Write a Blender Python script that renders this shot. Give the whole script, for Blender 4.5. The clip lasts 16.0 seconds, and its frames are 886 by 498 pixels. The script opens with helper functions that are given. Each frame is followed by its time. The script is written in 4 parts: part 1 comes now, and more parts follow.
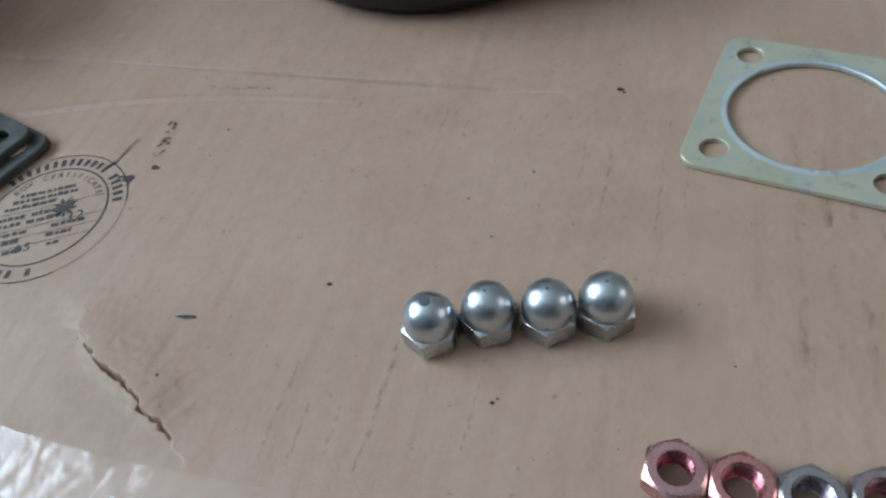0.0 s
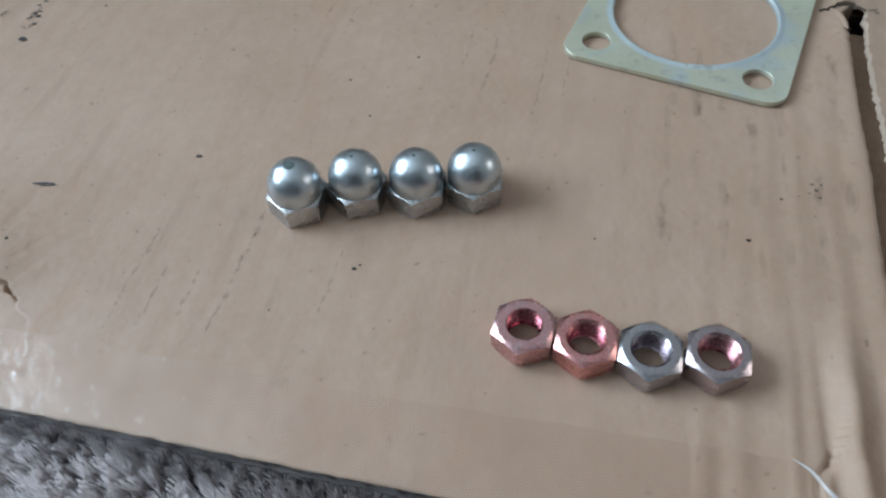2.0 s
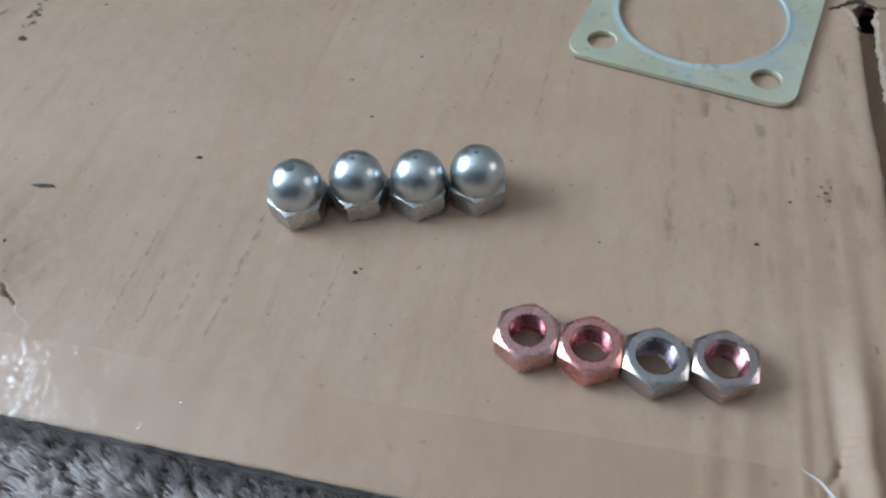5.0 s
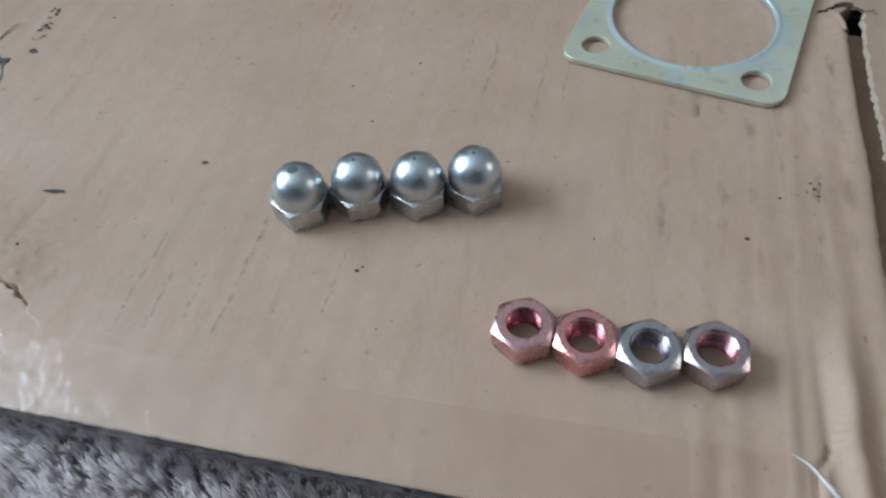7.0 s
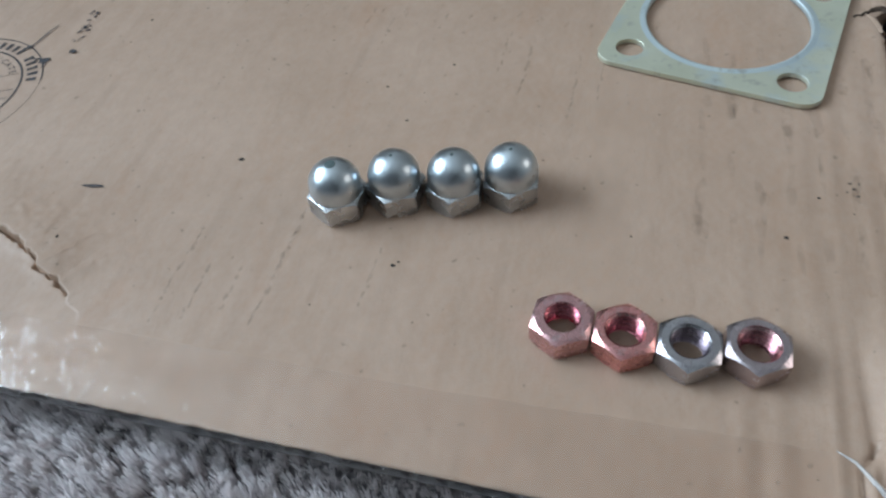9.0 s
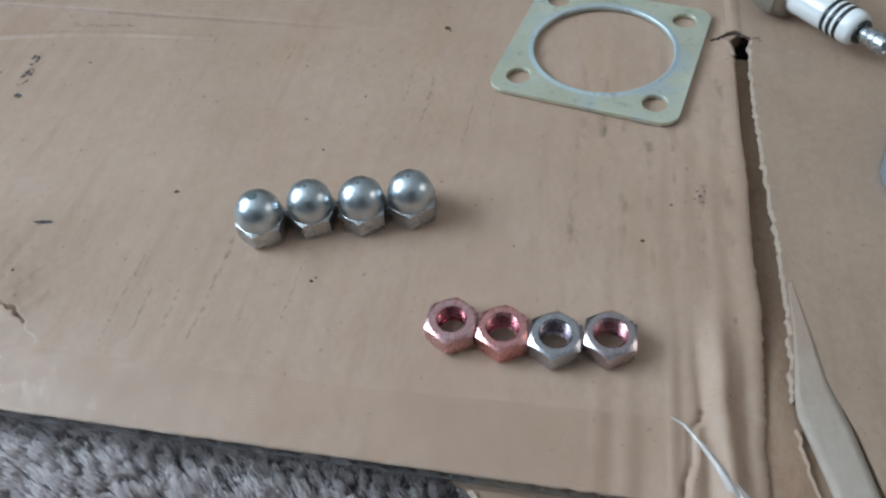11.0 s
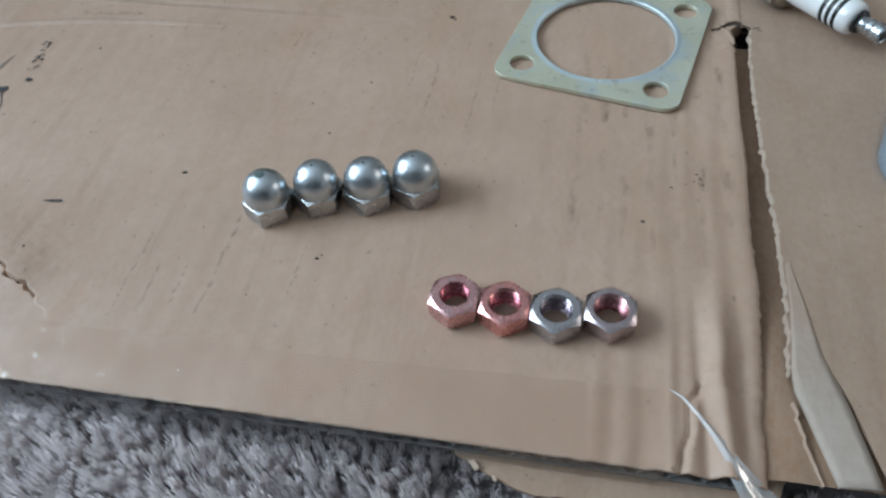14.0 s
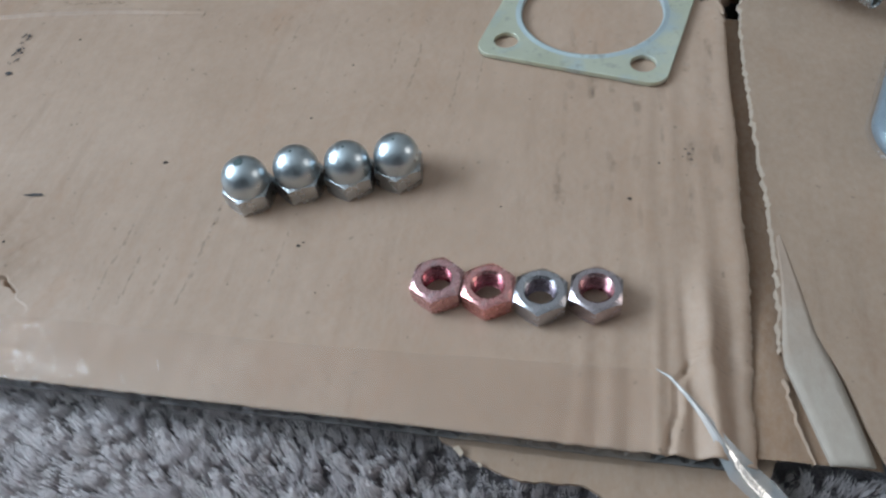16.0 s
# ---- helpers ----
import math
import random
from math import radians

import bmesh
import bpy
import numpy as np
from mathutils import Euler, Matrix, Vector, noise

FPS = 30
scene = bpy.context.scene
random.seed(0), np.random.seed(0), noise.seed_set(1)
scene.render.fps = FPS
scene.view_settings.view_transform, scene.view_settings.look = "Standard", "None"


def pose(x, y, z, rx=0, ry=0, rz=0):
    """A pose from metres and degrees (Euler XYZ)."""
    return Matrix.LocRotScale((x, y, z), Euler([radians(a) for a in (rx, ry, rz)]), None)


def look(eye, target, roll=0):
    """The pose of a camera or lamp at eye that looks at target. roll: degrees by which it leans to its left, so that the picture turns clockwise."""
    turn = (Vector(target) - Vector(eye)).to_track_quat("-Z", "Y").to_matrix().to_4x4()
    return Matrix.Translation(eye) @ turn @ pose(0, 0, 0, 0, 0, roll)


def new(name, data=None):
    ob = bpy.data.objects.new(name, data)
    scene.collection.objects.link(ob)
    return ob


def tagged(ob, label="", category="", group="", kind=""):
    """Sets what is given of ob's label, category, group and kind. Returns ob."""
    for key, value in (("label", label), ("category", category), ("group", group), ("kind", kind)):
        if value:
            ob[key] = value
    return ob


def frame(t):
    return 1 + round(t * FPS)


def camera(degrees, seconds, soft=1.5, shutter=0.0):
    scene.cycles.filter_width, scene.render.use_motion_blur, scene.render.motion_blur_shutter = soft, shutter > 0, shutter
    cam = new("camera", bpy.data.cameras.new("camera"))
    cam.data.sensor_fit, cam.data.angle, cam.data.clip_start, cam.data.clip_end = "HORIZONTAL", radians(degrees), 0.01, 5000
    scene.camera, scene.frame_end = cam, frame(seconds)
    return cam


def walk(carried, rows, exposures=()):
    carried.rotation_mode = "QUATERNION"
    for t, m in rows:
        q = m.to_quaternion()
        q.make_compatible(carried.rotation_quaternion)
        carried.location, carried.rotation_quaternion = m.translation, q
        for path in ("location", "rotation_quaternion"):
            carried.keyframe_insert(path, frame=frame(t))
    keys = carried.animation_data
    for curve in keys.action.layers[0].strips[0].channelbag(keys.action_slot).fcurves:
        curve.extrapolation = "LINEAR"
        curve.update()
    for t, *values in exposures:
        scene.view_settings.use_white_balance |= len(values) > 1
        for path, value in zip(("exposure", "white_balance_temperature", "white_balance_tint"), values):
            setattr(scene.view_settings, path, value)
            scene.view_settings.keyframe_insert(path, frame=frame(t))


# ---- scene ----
cam = camera(62.00, 16.0, soft=2.4)
PATH = [
    (0, (-0.0144, -0.0274, 0.1412), (-0.0671, 0.0916, -0.0106), -12.83),
    (0.5, (-0.0213, -0.0337, 0.1375), (-0.0803, 0.0863, -0.0113), -13.06),
    (1, (-0.0191, -0.0291, 0.1296), (-0.0711, 0.0857, -0.0257), -11.28),
    (1.5, (-0.0095, -0.0336, 0.1274), (-0.0552, 0.0818, -0.0294), -9.34),
    (2, (0.0017, -0.0390, 0.1255), (-0.0325, 0.0764, -0.0342), -5.07),
    (2.5, (0.0021, -0.0343, 0.1245), (-0.0327, 0.0807, -0.0354), -5.91),
    (3, (0.0072, -0.0324, 0.1188), (-0.0219, 0.0793, -0.0445), -3.62),
    (3.5, (0.0052, -0.0335, 0.1200), (-0.0220, 0.0797, -0.0426), -2.83),
    (4, (0.0025, -0.0347, 0.1198), (-0.0271, 0.0754, -0.0445), -3.51),
    (4.5, (0.0012, -0.0357, 0.1234), (-0.0335, 0.0766, -0.0384), -5.38),
    (6.8, (0.0051, -0.0403, 0.1258), (-0.0305, 0.0763, -0.0327), -6.35),
    (7, (0.0042, -0.0412, 0.1260), (-0.0331, 0.0757, -0.0320), -6.54),
    (7.5, (0.0028, -0.0406, 0.1286), (-0.0365, 0.0772, -0.0281), -7.32),
    (8, (0.0025, -0.0414, 0.1315), (-0.0392, 0.0781, -0.0233), -8.13),
    (8.2, (0.0005, -0.0461, 0.1283), (-0.0414, 0.0740, -0.0260), -7.74),
    (10.3, (0.0016, -0.0431, 0.1219), (-0.0395, 0.0729, -0.0357), -7.15),
    (10.5, (0.0074, -0.0415, 0.1278), (-0.0297, 0.0715, -0.0330), -6.89),
    (11, (0.0186, -0.0547, 0.1460), (-0.0138, 0.0652, -0.0107), -6.76),
    (11.5, (0.0257, -0.0650, 0.1549), (-0.0078, 0.0548, -0.0016), -8.63),
    (12, (0.0238, -0.0619, 0.1504), (-0.0081, 0.0605, -0.0046), -6.95),
    (12.5, (0.0257, -0.0609, 0.1453), (-0.0045, 0.0629, -0.0088), -6.54),
    (13, (0.0260, -0.0595, 0.1478), (-0.0041, 0.0627, -0.0076), -7.11),
    (13.5, (0.0202, -0.0616, 0.1439), (-0.0105, 0.0603, -0.0117), -5.52),
    (14, (0.0192, -0.0621, 0.1442), (-0.0137, 0.0591, -0.0114), -6.33),
    (14.5, (0.0275, -0.0559, 0.1475), (-0.0060, 0.0659, -0.0076), -8.28),
    (15, (0.0244, -0.0573, 0.1480), (-0.0083, 0.0646, -0.0072), -7.69),
    (15.5, (0.0256, -0.0577, 0.1485), (-0.0088, 0.0644, -0.0061), -8.63),
    (16, (0.0250, -0.0592, 0.1408), (-0.0101, 0.0583, -0.0171), -9.09),
]
walk(cam, [(t, look(eye, target, roll)) for t, eye, target, roll in PATH], [(0.0, -0.2), (1.0, -0.16), (2.0, 0.0), (16.0, 0.0)])

# ---- light ----
MM = 0.001
scene.view_settings.exposure = -0.03
world = bpy.data.worlds.new("world")
scene.world = world
world.use_nodes = True
wn = world.node_tree
sky = wn.nodes.new("ShaderNodeTexSky")
sky.sky_type, sky.sun_disc = "NISHITA", False
sky.sun_elevation, sky.sun_rotation = radians(35), radians(150)
wn.links.new(sky.outputs[0], wn.nodes["Background"].inputs[0])
wn.nodes["Background"].inputs[1].default_value = 0.12


def area(name, eye, target, wide, high, watts, colour):
    data = bpy.data.lights.new(name, "AREA")
    data.shape, data.size, data.size_y, data.energy, data.color = "RECTANGLE", wide, high, watts, colour
    ob = new(name, data)
    ob.matrix_world = look(eye, target)
    return ob


WIN_Y0, WIN_Y1, WIN_Z0, WIN_Z1 = -1.05, 0.90, 0.97, 2.45      # opening in the west wall
WEST, EAST, SOUTH, NORTH, CEIL = -2.4, 2.3, -2.2, 2.6, 2.65
area("window_light", (WEST + 0.02, (WIN_Y0 + WIN_Y1) / 2, (WIN_Z0 + WIN_Z1) / 2), (3, (WIN_Y0 + WIN_Y1) / 2, (WIN_Z0 + WIN_Z1) / 2), WIN_Y1 - WIN_Y0, WIN_Z1 - WIN_Z0, 108, (0.73, 0.915, 1.09))
# added warm fill from the east, not a known window
area("east_fill_light", (EAST - 0.02, 0.5, 1.1), (-3, 0.5, 1.1), 0.9, 0.9, 6, (1.0, 0.93, 0.86))


# ---- materials ----
class Nodes:
    """A short hand for node trees."""

    def __init__(self, name):
        self.mat = bpy.data.materials.new(name)
        self.mat.use_nodes = True
        self.tree = self.mat.node_tree
        self.tree.nodes.clear()
        self.out = self.add("ShaderNodeOutputMaterial")
        self.coord = self.add("ShaderNodeTexCoord").outputs["Object"]

    def add(self, kind, **values):
        node = self.tree.nodes.new(kind)
        for key, value in values.items():
            node.inputs[key.replace("_", " ")].default_value = value
        return node

    def link(self, a, b):
        self.tree.links.new(a, b)

    def scaled(self, x, y, z):
        node = self.add("ShaderNodeMapping", Scale=(x, y, z))
        self.link(self.coord, node.inputs["Vector"])
        return node.outputs[0]

    def noise(self, scale, detail=4.0, rough=0.55, vector=None, distort=0.0):
        node = self.add("ShaderNodeTexNoise", Scale=scale, Detail=detail, Roughness=rough, Distortion=distort)
        self.link(vector or self.coord, node.inputs["Vector"])
        return node.outputs["Fac"]

    def ramp(self, value, a, b, c0=0.0, c1=1.0):
        node = self.add("ShaderNodeMapRange")
        for n, v in ((1, a), (2, b), (3, c0), (4, c1)):
            node.inputs[n].default_value = v
        self.link(value, node.inputs[0])
        return node.outputs[0]

    def mix(self, fac, a, b, mode="MIX"):
        node = self.tree.nodes.new("ShaderNodeMix")
        node.data_type, node.blend_type = "RGBA", mode
        for value, slot in ((fac, 0), (a, 6), (b, 7)):
            if isinstance(value, (int, float)):
                node.inputs[slot].default_value = value
            elif isinstance(value, tuple):
                node.inputs[slot].default_value = (*value, 1)
            else:
                self.link(value, node.inputs[slot])
        return node.outputs[2]

    def math(self, op, a, b):
        node = self.tree.nodes.new("ShaderNodeMath")
        node.operation = op
        for n, value in enumerate((a, b)):
            if isinstance(value, (int, float)):
                node.inputs[n].default_value = value
            else:
                self.link(value, node.inputs[n])
        return node.outputs[0]

    def bump(self, height, metres, strength=1.0):
        node = self.add("ShaderNodeBump", Strength=strength, Distance=metres)
        self.link(height, node.inputs["Height"])
        return node.outputs[0]

    def shader(self, colour, rough=0.5, metal=0.0, normal=None, coat=0.0, **more):
        node = self.add("ShaderNodeBsdfPrincipled", **more)
        for value, slot in ((colour, "Base Color"), (rough, "Roughness"), (metal, "Metallic"), (coat, "Coat Weight")):
            if isinstance(value, (int, float)):
                node.inputs[slot].default_value = value
            elif isinstance(value, tuple):
                node.inputs[slot].default_value = (*value, 1)
            else:
                self.link(value, node.inputs[slot])
        if normal is not None:
            self.link(normal, node.inputs["Normal"])
        return node.outputs[0]

    def done(self, shader):
        self.link(shader, self.out.inputs["Surface"])
        return self.mat


def cardboard(name, tone=(0.507, 0.350, 0.258), dark=(0.425, 0.277, 0.191), streak=0.16, gloss=0.54):
    n = Nodes(name)
    blotch = n.ramp(n.noise(22, 5, 0.6), 0.35, 0.7)
    fibre = n.noise(1.0, 4, 0.65, n.scaled(700, 420, 400))
    grain = n.noise(2200, 3, 0.6)
    colour = n.mix(blotch, dark, tone)
    mottle = n.ramp(n.noise(1.0, 5, 0.7, n.scaled(330, 210, 300)), 0.32, 0.68)
    colour = n.mix(n.math("MULTIPLY", mottle, 0.30), colour, tuple(v * 0.72 for v in dark))
    stain = n.ramp(n.noise(1.0, 4, 0.6, n.scaled(60, 24, 40), 0.4), 0.55, 0.75)
    colour = n.mix(n.math("MULTIPLY", stain, 0.5), colour, (dark[0] * 0.98, dark[1] * 0.84, dark[2] * 0.72))
    colour = n.mix(n.ramp(fibre, 0.3, 0.75, 0.0, 0.28), colour, (0.47, 0.39, 0.32))
    # faint washboard of the flutes, broken up; ripple paints their shading into the colour
    wave = n.add("ShaderNodeTexWave", Scale=42.0, Distortion=1.6, Detail=3.0)
    wave.inputs["Detail Scale"].default_value = 1.2
    n.link(n.scaled(1, 0.12, 1), wave.inputs["Vector"])
    worn = n.ramp(n.noise(1.0, 4, 0.65, n.scaled(120, 38, 60)), 0.5, 0.72)
    lines = n.math("MULTIPLY", n.ramp(wave.outputs["Fac"], 0.45, 1.0), worn)
    ripple = n.math("MULTIPLY", n.ramp(wave.outputs["Fac"], 0.2, 0.9), n.ramp(n.noise(14, 3), 0.4, 0.65, 0.0, 0.12))
    colour = n.mix(ripple, colour, (dark[0] * 0.8, dark[1] * 0.74, dark[2] * 0.68))
    colour = n.mix(n.math("MULTIPLY", lines, streak), colour, (0.255, 0.175, 0.125))
    pits = n.ramp(n.noise(420, 2, 0.5), 0.70, 0.76)
    colour = n.mix(n.math("MULTIPLY", pits, 0.55), colour, (0.16, 0.11, 0.08))
    height = n.math("ADD", n.math("MULTIPLY", fibre, 0.5), n.math("MULTIPLY", grain, 0.35))
    height = n.math("SUBTRACT", height, n.math("MULTIPLY", lines, 0.8))
    rough = n.ramp(n.noise(60, 4, 0.6), 0.3, 0.7, gloss - 0.07, gloss + 0.1)
    return n.done(n.shader(colour, rough, 0.0, n.bump(height, 0.00012), Specular_IOR_Level=0.5))


KRAFT = cardboard("kraft_cardboard")
# right panel: the warmer, dimmer light on that side is put into the tone
KRAFT_RIGHT = cardboard("warm_shade_kraft", (0.400, 0.273, 0.192), (0.320, 0.210, 0.142), 0.25, 0.72)
KRAFT_LOW = cardboard("kraft_inner", (0.415, 0.275, 0.19), (0.32, 0.21, 0.14), 0.25, 0.7)
KRAFT_TORN = cardboard("torn_paper", (0.46, 0.35, 0.265), (0.375, 0.28, 0.21), 0.1, 0.8)
KRAFT_PLY = cardboard("kraft_ply", (0.33, 0.195, 0.115), (0.25, 0.145, 0.085), 0.25, 0.8)


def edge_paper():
    n = Nodes("grey_cut_edge")
    grey_patch = n.ramp(n.noise(150, 5, 0.65), 0.35, 0.65)
    colour = n.mix(grey_patch, (0.11, 0.108, 0.11), (0.27, 0.25, 0.235))
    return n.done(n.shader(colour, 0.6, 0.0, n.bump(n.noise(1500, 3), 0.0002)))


EDGE = edge_paper()


def scuffed():
    """Kraft paper rubbed pale towards the free end of the torn strip."""
    n = Nodes("scuffed_kraft")
    split = n.add("ShaderNodeSeparateXYZ")
    n.link(n.coord, split.inputs[0])
    worn = n.math("ADD", split.outputs[1], n.math("MULTIPLY", n.noise(160, 5, 0.7), 0.03))
    fade = n.ramp(worn, 0.036, 0.062, 0.0, 1.0)
    fibre = n.noise(1.0, 5, 0.7, n.scaled(520, 300, 400))
    smear = n.ramp(n.noise(1.0, 4, 0.6, n.scaled(190, 60, 100)), 0.4, 0.7)
    pale = n.mix(n.math("MULTIPLY", smear, 0.6), n.mix(fibre, (0.37, 0.305, 0.25), (0.48, 0.41, 0.345)), (0.36, 0.275, 0.215))
    colour = n.mix(fade, pale, n.mix(fibre, (0.345, 0.25, 0.19), (0.41, 0.30, 0.23)))
    return n.done(n.shader(colour, 0.8, 0.0, n.bump(fibre, 0.0002), Specular_IOR_Level=0.25))


SCUFFED = scuffed()


def metal(name, colour, other, rough=0.3, spots=90, bump=0.00003, grey=None, vary=0.1, metallic=1.0):
    n = Nodes(name)
    mottled = n.ramp(n.noise(spots, 5, 0.6), 0.35, 0.68)
    mixed = n.mix(mottled, colour, other)
    if grey:
        mixed = n.mix(n.ramp(n.noise(spots * 3, 3, 0.6), 0.55, 0.7, 0.0, 0.6), mixed, grey)
    r = n.ramp(n.noise(spots * 4, 4, 0.6), 0.3, 0.7, rough - 0.6 * vary, rough + vary)
    return n.done(n.shader(mixed, r, metallic, n.bump(n.noise(1800, 3, 0.6), bump)))


def plain(name, colour, rough=0.5, spread=0.15, scale=80, bump=0.00005, coat=0.0):
    n = Nodes(name)
    other = tuple(v * (1 - spread) for v in colour)
    return n.done(n.shader(n.mix(n.ramp(n.noise(scale, 4), 0.35, 0.65), colour, other), rough, 0.0, n.bump(n.noise(scale * 12, 3), bump), coat))


ZINC = metal("bright_zinc", (0.58, 0.645, 0.685), (0.54, 0.60, 0.635), 0.31, 160, 0.00002, (0.47, 0.53, 0.57), 0.07)
ZINC_DULL = metal("machined_zinc", (0.58, 0.60, 0.61), (0.42, 0.43, 0.44), 0.26, 90, 0.00002)
STEEL_NUT = metal("grey_plated_steel", (0.54, 0.545, 0.575), (0.48, 0.45, 0.475), 0.22, 120)
STEEL_MAUVE = metal("copper_stained_steel", (0.57, 0.51, 0.535), (0.52, 0.44, 0.46), 0.22, 120)
COPPER = metal("copper_plate", (0.82, 0.38, 0.36), (0.74, 0.37, 0.36), 0.24, 160, grey=(0.70, 0.50, 0.50))
COPPER_PALE = metal("worn_copper_plate", (0.74, 0.42, 0.42), (0.66, 0.40, 0.41), 0.24, 160, grey=(0.64, 0.53, 0.55))
# thread colours, darkened to carry the shade inside the bores
COPPER_BORE = metal("red_copper_thread", (0.52, 0.16, 0.19), (0.40, 0.13, 0.16), 0.24, 200)
DULL_BORE = metal("worn_copper_thread", (0.46, 0.20, 0.22), (0.36, 0.17, 0.19), 0.24, 200)
GREY_BORE = metal("grey_thread", (0.27, 0.215, 0.25), (0.20, 0.16, 0.19), 0.26, 200)
TERMINAL = metal("terminal_alloy", (0.60, 0.65, 0.68), (0.42, 0.46, 0.49), 0.25, 260)
SHELL = metal("plug_shell_nickel", (0.42, 0.41, 0.37), (0.30, 0.29, 0.26), 0.38, 120)


def passivated(name, a, b):
    n = Nodes(name)
    cloud = n.ramp(n.noise(45, 5, 0.6), 0.35, 0.68)
    colour = n.mix(cloud, a, b)
    colour = n.mix(n.ramp(n.noise(70, 4, 0.6), 0.5, 0.68, 0, 0.75), colour, (0.52, 0.61, 0.64))
    colour = n.mix(n.ramp(n.noise(260, 4, 0.65), 0.56, 0.70, 0, 0.6), colour, (0.36, 0.36, 0.31))
    scratch = n.noise(1.0, 3, 0.6, n.scaled(300, 1600, 300))
    return n.done(n.shader(colour, n.ramp(cloud, 0, 1, 0.42, 0.52), 0.6, n.bump(scratch, 0.00003)))


GASKET = passivated("passivated_zinc_sheet", (0.585, 0.60, 0.46), (0.69, 0.705, 0.575))
GASKET_RIM = passivated("rolled_zinc_rim", (0.54, 0.63, 0.65), (0.66, 0.74, 0.73))
PLATE_DARK = plain("dark_oily_plate", (0.075, 0.084, 0.08), 0.55, 0.6, 110)
PLATE_BLUE = plain("grey_blue_plate", (0.17, 0.205, 0.215), 0.5, 0.45, 110)


CERAMIC = plain("glazed_ceramic", (0.80, 0.81, 0.80), 0.12, 0.04, 60, 0.00001, 0.5)
BLACK_GLAZE = plain("black_glaze", (0.02, 0.022, 0.022), 0.2, 0.3)
GREEN_PRINT = plain("green_print", (0.03, 0.10, 0.06), 0.3)
DARK_POT = plain("dark_rubber", (0.018, 0.013, 0.010), 0.65, 0.4)
BROWN_LUMP = plain("dark_brown_leather", (0.06, 0.025, 0.015), 0.6, 0.4)
WALL = plain("wall_paint", (0.42, 0.40, 0.375), 0.85, 0.04, 3, 0.0004)
# unseen south wall, darkened to give the metal a dark reflected band
WALL_SOUTH = plain("dark_reflection_wall", (0.10, 0.095, 0.09), 0.85, 0.04, 3, 0.0004)
CEILING = plain("ceiling_paint", (0.84, 0.83, 0.80), 0.9, 0.03, 3, 0.0004)
BROWN_TEAR = plain("dark_torn_paper", (0.10, 0.065, 0.045), 0.85, 0.5, 300)
DEBRIS = plain("dark_debris", (0.035, 0.025, 0.02), 0.8, 0.4, 300)


def ink(name, cover, colour=(0.035, 0.032, 0.036), patchy=1.0, scale=650):
    n = Nodes(name)
    body = n.shader(colour, 0.6)
    clear = n.add("ShaderNodeBsdfTransparent").outputs[0]
    mix = n.add("ShaderNodeMixShader")
    worn = n.ramp(n.noise(scale, 4, 0.65), 0.38, 0.62, max(0.0, cover - 0.35 * patchy), cover + 0.1 * patchy)
    n.link(worn, mix.inputs[0]), n.link(clear, mix.inputs[1]), n.link(body, mix.inputs[2])
    return n.done(mix.outputs[0])


INK, INK_FAINT = ink("black_ink", 1.05), ink("rubbed_ink", 0.95)
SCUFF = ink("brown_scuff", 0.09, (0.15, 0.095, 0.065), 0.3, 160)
RUB = ink("brown_rub", 0.24, (0.14, 0.085, 0.06), 0.6)
SCUFF_DARK = ink("dark_scuff", 0.45, (0.07, 0.045, 0.035))


def clear_film(name, haze, rough, ripple, scale, gain=1.0, detail=3.0, tint=(1.0, 1.0, 1.0)):
    """Clear plastic film: see-through, with a gloss that grows towards grazing angles."""
    n = Nodes(name)
    bump = n.bump(n.noise(1.0, detail, 0.5, n.scaled(scale, scale * 0.7, scale), 0.6), ripple)
    clear = n.add("ShaderNodeBsdfTransparent", Color=(*tint, 1)).outputs[0]
    milk = n.shader((0.75, 0.77, 0.78), 0.5, 0.0, bump)
    gloss = n.add("ShaderNodeBsdfGlossy", Roughness=rough)
    n.link(bump, gloss.inputs["Normal"])
    fres = n.add("ShaderNodeFresnel", IOR=1.5)
    n.link(bump, fres.inputs["Normal"])
    first, second = n.add("ShaderNodeMixShader"), n.add("ShaderNodeMixShader")
    first.inputs[0].default_value = haze
    n.link(clear, first.inputs[1]), n.link(milk, first.inputs[2])
    n.link(n.math("MULTIPLY", fres.outputs[0], gain), second.inputs[0])
    n.link(first.outputs[0], second.inputs[1]), n.link(gloss.outputs[0], second.inputs[2])
    return n.done(second.outputs[0])


TAPE = clear_film("packing_tape", 0.0, 0.17, 0.00042, 230, 1.9, 3.5, (0.978, 0.97, 0.957))
SHRED = clear_film("stretched_tape", 0.42, 0.24, 0.0003, 260)
BAG = clear_film("clear_wrap", 0.03, 0.07, 0.0011, 150, 1.6)


def carpet_pile():
    n = Nodes("carpet_pile")
    info = n.add("ShaderNodeNewGeometry")
    tint = n.mix(info.outputs["Random Per Island"], (0.85, 0.80, 0.79), (0.95, 0.905, 0.90))
    tint = n.mix(n.ramp(n.noise(130, 4), 0.42, 0.64, 0.0, 0.6), tint, (0.60, 0.55, 0.56))
    body = n.shader(tint, 0.9, 0.0, None, 0.0)
    soft = n.add("ShaderNodeBsdfTranslucent")
    n.link(tint, soft.inputs["Color"])
    both = n.add("ShaderNodeMixShader", Fac=0.5)
    n.link(body, both.inputs[1]), n.link(soft.outputs[0], both.inputs[2])
    return n.done(both.outputs[0])


